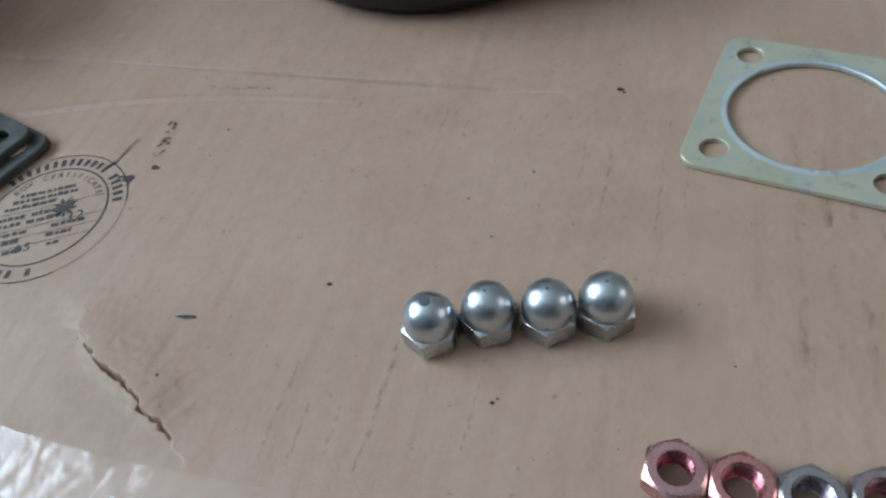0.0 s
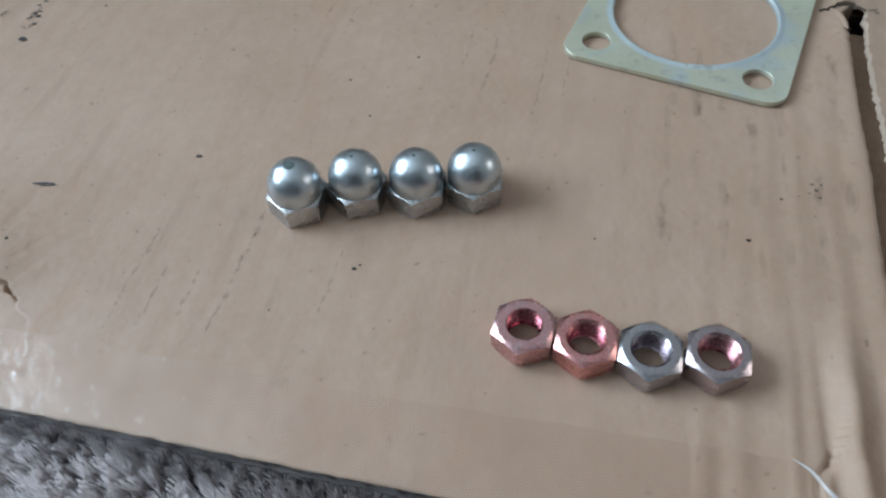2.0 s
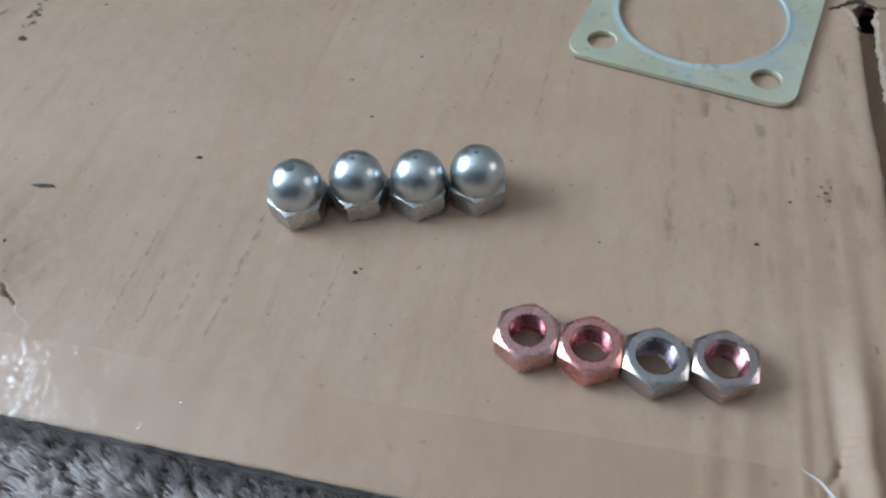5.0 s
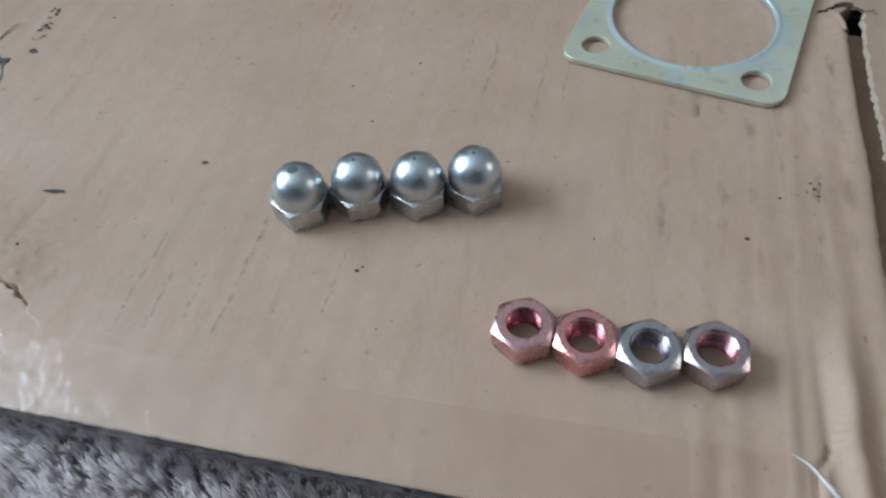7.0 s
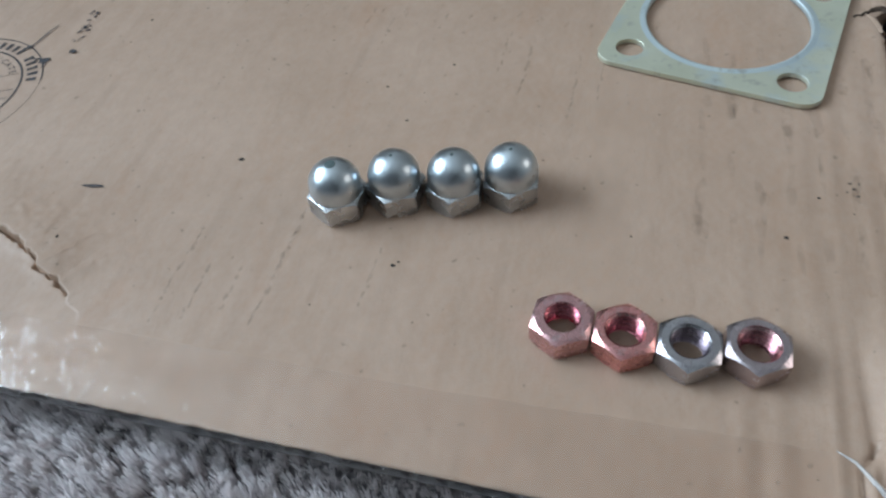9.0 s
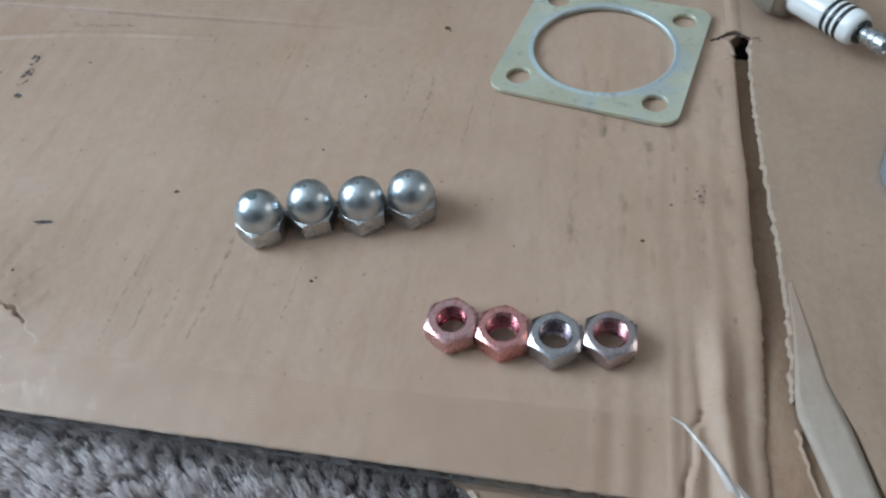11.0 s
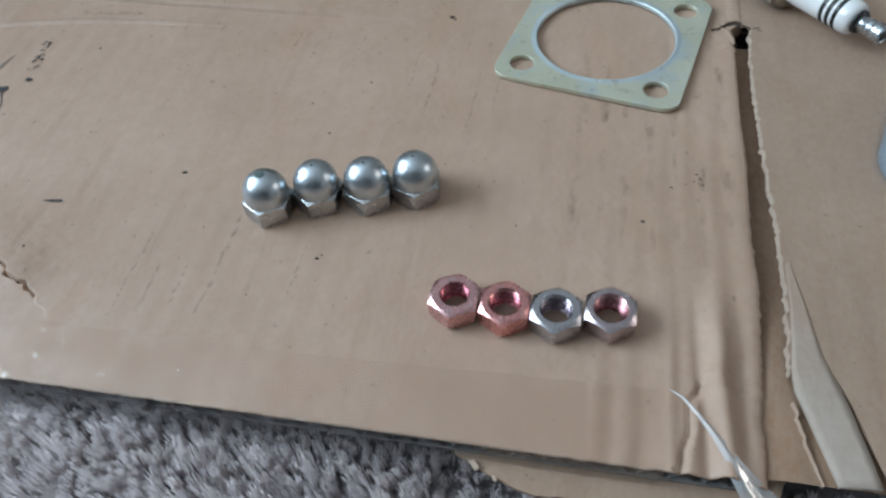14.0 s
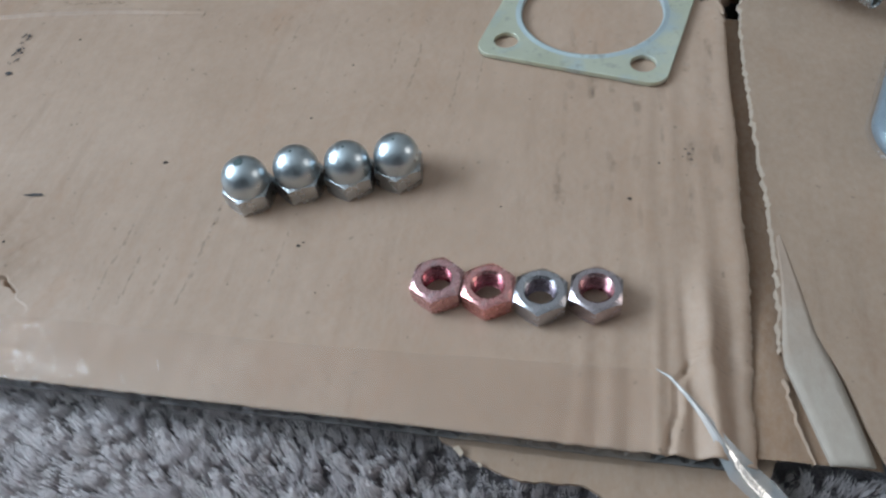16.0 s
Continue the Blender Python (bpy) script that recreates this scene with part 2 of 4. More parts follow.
PILE = carpet_pile()
CARPET = plain("carpet_backing", (0.36, 0.33, 0.34), 0.95, 0.4, 150, 0.002)
CAST = metal("cast_grey_alloy", (0.31, 0.37, 0.41), (0.24, 0.29, 0.33), 0.32, 70, 0.0001, metallic=0.4)
# darker copies of the alloy: the shade inside the rim is in the colour
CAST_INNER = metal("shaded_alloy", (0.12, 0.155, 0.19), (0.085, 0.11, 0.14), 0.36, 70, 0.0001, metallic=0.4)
CAST_DARK = plain("shaded_recess", (0.05, 0.062, 0.08), 0.45, 0.3, 60)


# ---- mesh helpers (all sizes in millimetres) ----
def finish(name, bm, material, parent=None, label="", smooth=None):
    """Links a bmesh, given in millimetres, as one object."""
    bmesh.ops.scale(bm, vec=(MM, MM, MM), verts=bm.verts)
    mesh = bpy.data.meshes.new(name)
    bm.to_mesh(mesh), bm.free()
    for m in material if isinstance(material, (list, tuple)) else [material]:
        mesh.materials.append(m)
    if smooth is not None:
        mesh.polygons.foreach_set("use_smooth", [smooth] * len(mesh.polygons))
    ob = new(name, mesh)
    if parent is not None:
        ob.parent = parent
    if label:
        tagged(ob, label)
    return ob


def part(name, bm, material, parent, label="", smooth=None):
    return finish(name, bm, material, parent, label, smooth)


def empty(name, x, y, z, turn=0.0):
    ob = new(name)
    ob.empty_display_size = 0.005
    ob.matrix_world = pose(x * MM, y * MM, z * MM, 0, 0, turn)
    return ob


def box(bm, x0, x1, y0, y1, z0, z1):
    made = bmesh.ops.create_cube(bm, size=1.0)["verts"]
    bmesh.ops.scale(bm, vec=(x1 - x0, y1 - y0, z1 - z0), verts=made)
    bmesh.ops.translate(bm, vec=((x0 + x1) / 2, (y0 + y1) / 2, (z0 + z1) / 2), verts=made)
    return made


def loft(bm, rings, closed=True, smooth=True, cap_first=False, cap_last=False):
    """Faces between rings of points, one after the other."""
    made = [[bm.verts.new(p) for p in ring] for ring in rings]
    count = len(made[0])
    for a, b in zip(made, made[1:]):
        for i in range(count if closed else count - 1):
            j = (i + 1) % count
            bm.faces.new((a[i], a[j], b[j], b[i])).smooth = smooth
    if cap_first:
        bm.faces.new(made[0][::-1])
    if cap_last:
        bm.faces.new(made[-1])
    return made


def circle(r, z, count=48, x=0.0, y=0.0):
    return [(x + r * math.cos(2 * math.pi * i / count), y + r * math.sin(2 * math.pi * i / count), z) for i in range(count)]


def prism(bm, outline, z0, z1):
    """An upright slab over an outline that runs anticlockwise."""
    low, high = [bm.verts.new((x, y, z0)) for x, y in outline], [bm.verts.new((x, y, z1)) for x, y in outline]
    top = bm.faces.new(high)
    bm.faces.new(low[::-1])
    for i in range(len(outline)):
        j = (i + 1) % len(outline)
        bm.faces.new((low[i], low[j], high[j], high[i]))
    return top


def along(points, step):
    """The points of a broken line at even steps."""
    out = []
    for (x0, y0), (x1, y1) in zip(points, points[1:]):
        n = max(1, round(math.hypot(x1 - x0, y1 - y0) / step))
        out += [(x0 + (x1 - x0) * i / n, y0 + (y1 - y0) * i / n) for i in range(n)]
    return out + [points[-1]]


def ragged(points, step, amount, seed):
    return [(x + amount * noise.noise((x * 0.6, y * 0.6, seed)) + 0.5 * amount * noise.noise((x * 2.1, y * 2.1, seed + 5)), y + 0.4 * amount * noise.noise((x * 0.9, y * 0.9, seed + 9))) for x, y in along(points, step)]


def smoothstep(a, b, v):
    u = min(1.0, max(0.0, (v - a) / (b - a)))
    return u * u * (3 - 2 * u)


# ---- the room ----
FLOOR = -14.0


def wall(name, x0, x1, y0, y1, z0, z1, hole=None, axis="x", paint=None):
    bm = bmesh.new()
    if hole is None:
        box(bm, x0, x1, y0, y1, z0, z1)
    else:
        a, b, c, d = hole
        if axis == "x":
            for piece in ((y0, a, z0, z1), (b, y1, z0, z1), (a, b, z0, c), (a, b, d, z1)):
                box(bm, x0, x1, *piece)
        else:
            for piece in ((x0, a, z0, z1), (b, x1, z0, z1), (a, b, z0, c), (a, b, d, z1)):
                box(bm, piece[0], piece[1], y0, y1, piece[2], piece[3])
    return tagged(finish(name, bm, paint or WALL), "unseen dark wall added for dark reflections in the metal" if paint else "plain beige painted room wall", "wall", kind="structure")


K = 1000
wall("wall_west", WEST * K - 120, WEST * K, SOUTH * K, NORTH * K, FLOOR, CEIL * K, (WIN_Y0 * K, WIN_Y1 * K, WIN_Z0 * K, WIN_Z1 * K))
# the opening here goes with the added east fill
wall("wall_east", EAST * K, EAST * K + 120, SOUTH * K, NORTH * K, FLOOR, CEIL * K, (300, 700, 800, 1400))
# out of view; its dark tone only shapes the reflections
wall("wall_south", WEST * K - 120, EAST * K + 120, SOUTH * K - 120, SOUTH * K, FLOOR, CEIL * K, paint=WALL_SOUTH)
wall("wall_north", WEST * K - 120, EAST * K + 120, NORTH * K, NORTH * K + 120, FLOOR, CEIL * K)
bm = bmesh.new()
box(bm, WEST * K - 120, EAST * K + 120, SOUTH * K - 120, NORTH * K + 120, CEIL * K, CEIL * K + 100)
tagged(finish("ceiling", bm, CEILING), "white painted ceiling", "ceiling", kind="structure")
bm = bmesh.new()
box(bm, WEST * K - 120, EAST * K + 120, SOUTH * K - 120, NORTH * K + 120, FLOOR - 60, FLOOR)
tagged(finish("floor", bm, CARPET), "grey mauve carpeted floor", "carpet", kind="structure")


# ---- carpet pile in front of the box ----
def pile():
    rng = random.Random(4)
    verts, faces = [], []
    y = -78.0
    while y < 4.0:
        x = -150.0
        while x < 135.0:
            cx, cy = x + rng.uniform(-1.1, 1.1), y + rng.uniform(-1.1, 1.1)
            # the pile is pressed down where the cardboard lies on it
            press = smoothstep(-7.0, 1.0, cy)
            if cx > -4:
                press = max(press, smoothstep(-13.0 - 0.06 * cx, -5.0 - 0.08 * cx, cy))
            top = FLOOR + (8.8 + 2.4 * noise.noise((cx * 0.13, cy * 0.13, 3.0)) + rng.uniform(-0.9, 0.7)) * (1 - 0.55 * press)
            lean = (noise.noise((cx * 0.07, cy * 0.07, 7.0)) * 1.1 + rng.uniform(-0.6, 0.6), noise.noise((cx * 0.07, cy * 0.07, 11.0)) * 1.1 + rng.uniform(-0.6, 0.6))
            for _ in range(32):
                a, r = rng.uniform(0, 6.283), 1.35 * math.sqrt(rng.random())
                bx, by = cx + 0.8 * r * math.cos(a), cy + 0.8 * r * math.sin(a)
                tx, ty = cx + lean[0] + r * math.cos(a) + rng.uniform(-0.35, 0.35), cy + lean[1] + r * math.sin(a) + rng.uniform(-0.35, 0.35)
                tz = top - 0.35 * r * r + rng.uniform(-0.9, 0.5)
                w, d = rng.uniform(0.06, 0.12), rng.uniform(0, 3.14)
                wx, wy = w * math.cos(d), w * math.sin(d)
                mx, my, mz = (bx * 0.55 + tx * 0.45), (by * 0.55 + ty * 0.45), FLOOR + (tz - FLOOR) * 0.6
                k = len(verts)
                verts += [(bx - wx, by - wy, FLOOR), (bx + wx, by + wy, FLOOR), (mx - wx, my - wy, mz), (mx + wx, my + wy, mz), (tx - wx * 0.7, ty - wy * 0.7, tz), (tx + wx * 0.7, ty + wy * 0.7, tz)]
                faces += [(k, k + 1, k + 3, k + 2), (k + 2, k + 3, k + 5, k + 4)]
            x += 2.4
        y += 2.2
    mesh = bpy.data.meshes.new("carpet_pile")
    mesh.from_pydata([(a * MM, b * MM, c * MM) for a, b, c in verts], [], faces)
    mesh.materials.append(PILE)
    return tagged(new("carpet_pile", mesh), "grey mauve cut pile carpet tufts", "carpet", kind="stuff")


pile()

# ---- the flattened cardboard box ----
THICK = 4.8
SLOT_LEFT = [(62.4, 1.0), (62.6, 9.0), (62.2, 14.7), (63.1, 21.0), (63.6, 32.0), (64.1, 48.0), (63.5, 62.0), (63.7, 77.0), (64.3, 90.0), (64.0, 101.0), (63.8, 113.0), (64.0, 126.0), (64.3, 143.0), (63.4, 149.0), (67.0, 152.0), (67.0, 300.0)]
SLOT_RIGHT = [(68.6, 25.4), (69.4, 36.4), (70.0, 49.0), (70.0, 61.0), (69.8, 72.0), (69.1, 88.0), (68.7, 101.0), (68.5, 114.0), (68.4, 126.0), (68.8, 143.0), (69.3, 149.0)]
CRACK = [(-146.5, 43.6), (-139.0, 37.6), (-132.0, 34.6), (-126.2, 32.1), (-120.1, 27.5), (-114.3, 25.0), (-109.9, 21.6)]
WRINKLE = [(51.2, 22.5), (49.6, 18.6), (47.8, 16.0), (47.8, 9.3), (46.4, 5.0), (45.5, -1.0)]
BACK = 300.0


def line_offset(points, x, y):
    """Distance from a broken line, the side (+ left of its run) and the part of the run."""
    best = (1e9, 1.0, 0.0)
    for i, ((x0, y0), (x1, y1)) in enumerate(zip(points, points[1:])):
        dx, dy = x1 - x0, y1 - y0
        raw = ((x - x0) * dx + (y - y0) * dy) / (dx * dx + dy * dy)
        u = min(1.0, max(0.0, raw))
        far = math.hypot(x - x0 - u * dx, y - y0 - u * dy)
        if far < best[0]:
            best = (far, 1.0 if dx * (y - y0) - dy * (x - x0) > 0 else -1.0, (i + u) / (len(points) - 1))
    return best


def bell(v, w):
    return math.exp(-(v / w) ** 2) if abs(v) < 4 * w else 0.0


def height(x, y):
    z = 0.12 * noise.noise((x * 0.035, y * 0.02, 1.0)) + 0.05 * noise.noise((x * 0.16, y * 0.03, 2.0))
    # split and lifted crease
    if -170 < x < -85 and 5 < y < 65:
        far, side, run = line_offset(CRACK, x + 0.9 * noise.noise((x * 0.45, y * 0.45, 14.0)), y + 0.9 * noise.noise((x * 0.45, y * 0.45, 17.0)))
        fade = smoothstep(0.0, 0.12, run) * (1 - smoothstep(0.86, 1.0, run))
        z += 2.0 * smoothstep(11, 22, y) * bell(far, 12.0 if side > 0 else 2.5) * (1.0 if side > 0 else 0.25) * (1 - 0.85 * smoothstep(0.6, 1.0, run))
        z -= 2.6 * bell(far, 0.25 + 0.22 * noise.noise((x * 0.3, y * 0.3, 4.0))) * fade
    # creases across the back
    if x < -30:
        ya = 146.3 + 0.04 * max(0.0, -60 - x)
        z -= 1.1 * bell(y - ya + 0.5, 0.5) * smoothstep(-35, -75, x)
        z += 0.7 * smoothstep(ya - 0.5, ya + 0.5, y) * (1 - smoothstep(ya + 2, ya + 26, y)) * smoothstep(-35, -75, x)
        yb = 138.0 - 0.0014 * (x + 120) ** 2 if x < -120 else 138.0
        z += (0.6 * bell(y - yb, 1.3) - 0.7 * bell(y - yb + 1.2, 0.5)) * smoothstep(-90, -150, x)
    # crushed flutes and folds beside the slot
    if x > 15:
        near = smoothstep(15, 40, x)
        low0 = 1 - smoothstep(30, 70, y)
        z += near * ((0.14 + 0.12 * low0) * math.sin(x * 0.95 + 0.8 * noise.noise((y * 0.03, 1.0, 6.0)))) * (0.55 + 0.6 * noise.noise((x * 0.1, y * 0.018, 5.0)))
        low = 1 - smoothstep(26, 55, y)
        z += low * (2.0 * bell(x - 55.6 + 0.05 * y, 2.6) - 0.9 * bell(x - 59.4, 1.8) + 0.7 * bell(x - 44.0, 1.5) - 0.5 * bell(x - 51.0 + 0.05 * y, 1.2))
        z -= 1.5 * bell(x - 57.6, 2.4) * bell(y - 22.0, 5.0) * (1.0 if y > 20.5 else smoothstep(18.5, 20.5, y))
        z -= 1.3 * low * smoothstep(57.5, 63.6, x)
        far, side, run = line_offset(WRINKLE, x, y)
        fade = smoothstep(0.0, 0.15, run)
        z += low * 0.9 * bell(far, 3.2) * (1.0 if side > 0 else 0.15) - 1.3 * bell(far, 0.6) * fade
        z -= 0.35 * smoothstep(-1.5, 0.5, x - 63.6) * (1 - smoothstep(146, 154, y))
    return z


def grid_lines(stretches):
    out = []
    for a, b, step in stretches:
        n = round((b - a) / step)
        out += [a + (b - a) * i / n for i in range(n)]
    return out + [stretches[-1][1]]


def slot_x(points, y):
    return float(np.interp(y, [p[1] for p in points], [p[0] for p in points]))


BOX = tagged(new("cardboard_box"), "flattened brown corrugated cardboard box, creased and torn, on carpet", "cardboard box")


def left_panel():
    xs = grid_lines([(-380, -150, 4.0), (-150, -105, 0.25), (-105, -96, 1.0), (-96, 15, 2.5), (15, 63.6, 0.7)])
    ys = grid_lines([(0, 18, 0.8), (18, 46, 0.25), (46, 60, 1.2), (60, 118, 2.5), (118, 154, 0.4), (154, BACK, 5.0)])
    bm = bmesh.new()

    def place(x, y, drop):
        s = smoothstep(50, 63.6, x)
        shift = (slot_x(SLOT_LEFT, y) - 63.6 + 0.45 * noise.noise((y * 0.5, 3.0, 1.0)) + 0.3 * noise.noise((y * 1.9, 3.0, 4.0))) * s
        front = 0.35 * noise.noise((x * 0.4, 0.0, 12.0)) * (1 - smoothstep(0, 3, y))
        return (x + shift, y + front, height(x, y) - drop)

    top = [[bm.verts.new(place(x, y, 0)) for x in xs] for y in ys]
    low = [[bm.verts.new(place(x, y, 0.45)) for x in xs] for y in (ys[0], ys[1])]
    for a, b in zip(top, top[1:]):
        for i in range(len(xs) - 1):
            bm.faces.new((a[i], a[i + 1], b[i + 1], b[i])).smooth = True
    for i in range(len(xs) - 1):
        bm.faces.new((low[0][i], low[0][i + 1], top[0][i + 1], top[0][i]))
    side = [bm.verts.new(place(xs[-1], y, 0.6 + 3.9 * smoothstep(16, 50, y))) for y in ys]
    for j in range(len(ys) - 1):
        bm.faces.new((top[j][-1], side[j], side[j + 1], top[j + 1][-1]))
    root = part("panel", bm, KRAFT, BOX, "worn brown panel, creased and split")
    bm = bmesh.new()
    rows = [[], [], []]
    for y in grid_lines([(8.0, 84.0, 0.6)]):
        x, _, z = place(63.6, y, 0.0)
        w = 0.75 * max(0.0, noise.noise((y * 0.35, 8.0, 2.0)) + 0.12) + 0.06
        for row, (dx, dz) in zip(rows, ((-0.9 * w, 0.03), (0.02, 0.08), (0.25 * w, -0.5))):
            row.append((x + dx, y, z + dz))
    loft(bm, rows, closed=False)
    part("torn_fringe", bm, KRAFT_TORN, root, "pale ragged torn paper edge")
    # fluted core, open at the front cut and at the torn slot
    bm = bmesh.new()
    fx = grid_lines([(-380, 57.5, 0.75)])
    rows = []
    for y in (0.5, 6.0, 22.0):
        rows.append([(x, y + 0.3 * noise.noise((x * 0.5, 2.0, 3.0)), -THICK / 2 + (THICK / 2 - 0.35) * math.sin(x * 2 * math.pi / 6.4) * (1 - 0.25 * noise.noise((x * 0.06, 0, 9.0))) + min(0.0, height(x, y) - 0.25)) for x in fx])
    loft(bm, rows, closed=False)
    part("fluted_core", bm, EDGE, root, "dark grey corrugated flutes")
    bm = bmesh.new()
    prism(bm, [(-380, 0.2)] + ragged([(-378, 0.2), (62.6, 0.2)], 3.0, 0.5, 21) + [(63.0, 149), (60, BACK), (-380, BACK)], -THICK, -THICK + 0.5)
    part("bottom_liner", bm, EDGE, root, "dark grey lower paper facing")
    return root


left_panel()


def right_panel():
    bm = bmesh.new()
    slot = ragged(SLOT_RIGHT, 1.2, 0.9, 31)
    front = ragged([(330.0, 2.6), (85.2, 2.5)], 4.0, 0.5, 5)
    ring = front + [(82.9, 9.0), (80.3, 19.6), (77.7, 26.2)] + slot + [(67.2, 152.0), (65.0, 154.0), (65.0, BACK), (330.0, BACK)]
    prism(bm, ring[::-1], -0.5, 0.0)
    root = part("panel", bm, KRAFT_RIGHT, BOX, "panel with a torn edge, toned browner for the light there")
    bm = bmesh.new()
    fx = grid_lines([(85.5, 330.0, 0.75)])
    loft(bm, [[(x, y, -THICK / 2 + (THICK / 2 - 0.5) * math.sin(x * 2 * math.pi / 6.4)) for x in fx] for y in (3.2, 25.0)], closed=False)
    part("fluted_core", bm, EDGE, root, "dark grey corrugated flutes")
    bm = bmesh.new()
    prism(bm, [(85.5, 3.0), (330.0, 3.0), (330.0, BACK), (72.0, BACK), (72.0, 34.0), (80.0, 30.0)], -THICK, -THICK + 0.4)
    part("bottom_liner", bm, EDGE, root, "dark grey lower paper facing")
    # pale torn paper along the slot
    bm = bmesh.new()
    inner = ragged(SLOT_RIGHT, 1.0, 0.9, 31)
    rows = [[(x - 0.4, y, -1.6) for x, y in inner], [(x - 0.25, y, -0.2 + 0.2 * noise.noise((x, y, 3.0))) for x, y in inner], [(x + 0.05 + 0.35 * noise.noise((x * 0.5, y * 0.25, 1.0)), y, 0.04) for x, y in inner]]
    loft(bm, rows, closed=False)
    part("torn_fringe", bm, KRAFT_TORN, root, "pale ragged torn paper edge")
    # the tongue between two cuts, bent up a little at its free end
    bm = bmesh.new()
    left = along([(70.6, 56.0), (70.5, 44.0), (69.7, 33.0), (69.0, 27.0), (69.2, 22.0), (70.3, 18.2), (72.2, 11.6), (73.6, 6.5), (75.0, 1.6)], 2.0)
    right = along([(71.6, 57.0), (74.0, 44.0), (76.0, 31.0), (77.9, 25.0), (79.5, 19.2), (81.0, 12.1), (82.1, 6.4), (82.8, 2.0)], 2.0)
    m = min(len(left), len(right))
    left, right = [left[round(i * (len(left) - 1) / (m - 1))] for i in range(m)], [right[round(i * (len(right) - 1) / (m - 1))] for i in range(m)]
    rows = []
    for i, (a, b) in enumerate(zip(left, right)):
        lift = 0.02 + 0.7 * max(0.0, i / (m - 1) - 0.5) * 2 ** 1.0
        rows.append([(a[0] + (b[0] - a[0]) * u, a[1] + (b[1] - a[1]) * u, lift * (0.75 + 0.25 * u) + 0.25 * math.sin(math.pi * u) * max(0.0, i / m - 0.4)) for u in (0, 0.2, 0.4, 0.6, 0.8, 1.0)])
    top = loft(bm, rows, closed=False)
    made = bmesh.ops.extrude_face_region(bm, geom=bm.faces[:])
    bmesh.ops.translate(bm, vec=(0, 0, -0.8), verts=[v for v in made["geom"] if isinstance(v, bmesh.types.BMVert)])
    bmesh.ops.recalc_face_normals(bm, faces=bm.faces)
    bm.normal_update()
    for f in bm.faces:
        f.smooth = abs(f.normal.z) > 0.6
    part("torn_tongue", bm, SCUFFED, root, "pale scuffed torn strip of cardboard")
    # thin curl of paper left beside the tongue
    bm = bmesh.new()
    curl = ragged([(68.9, 19.5), (69.6, 15.0), (71.0, 8.5), (72.9, 2.2)], 1.0, 0.5, 14)
    k = len(curl) - 1
    loft(bm, [[(x - 0.3, y, -2.9) for x, y in curl], [(x - 0.1, y, -0.7 - 0.8 * i / k) for i, (x, y) in enumerate(curl)], [(x + 0.25 + 0.2 * noise.noise((x, y, 1)), y, -0.6 - 0.9 * i / k) for i, (x, y) in enumerate(curl)], [(x + 0.5, y, -1.6 - 0.8 * i / k) for i, (x, y) in enumerate(curl)]], closed=False)
    part("torn_curl", bm, KRAFT_RIGHT, root, "thin pale curl of torn paper")
    return root


right_panel()


def lower_layer():
    """The layer under both panels, with a torn flap that pokes out in front."""
    bm = bmesh.new()
    flap = ragged([(-2.5, 1.5), (4.0, -2.0), (12.0, -5.4), (18.0, -6.7), (30.0, -5.9), (34.0, -8.2), (46.0, -12.0), (62.0, -13.5), (67.0, 4.0)], 1.2, 0.9, 55)
    prism(bm, [(-380.0, 3.0)] + flap + [(80.0, 9.0), (330.0, 12.0), (330.0, 131.0), (-380.0, 131.0)], -THICK - 1.6, -THICK - 0.5)
    prism(bm, [(-380.0, 156.0), (330.0, 156.0), (330.0, BACK), (-380.0, BACK)], -THICK - 1.6, -THICK - 0.5)
    root = part("lower_layer", bm, KRAFT_LOW, BOX, "lower brown layer with a torn protruding flap")
    # the ply sinks from the front towards the end of the slot
    bm = bmesh.new()
    rows = []
    for y in grid_lines([(2.4, 145.0, 2.0)]):
        z = -1.9 - 2.6 * smoothstep(18, 60, y)
        end = 1.6 * noise.noise((y * 0.2, 5.0, 1.0)) if y > 139 else 0.0
        rows.append([(x, y + end * math.sin(x), z - 0.5 * smoothstep(66.5, 63.5, x) + 0.25 * noise.noise((x * 0.25, y * 0.06, 8.0))) for x in grid_lines([(58.0, 85.0, 0.9)])])
    loft(bm, rows, closed=False)
    part("inner_ply", bm, KRAFT_PLY, root, "brown inner paper ply seen through the slot")
    bm = bmesh.new()
    for x, y, w in ((4.3, -2.2, 1.5), (9.0, -4.6, 0.8)):
        verts = [bm.verts.new((x + dx * w, y + dy * w, -THICK - 0.3 + dz)) for dx, dy, dz in ((-0.8, 0.4, -0.1), (0.5, -0.9, 0.2), (0.9, -0.3, 0.7), (0.0, 0.6, 0.6))]
        bm.faces.new(verts)
        bm.faces.new([bm.verts.new(v.co + Vector((0, 0, -0.15))) for v in verts][::-1])
    part("paper_flake", bm, KRAFT_TORN, root, "pale torn paper flake")
    return root


lower_layer()


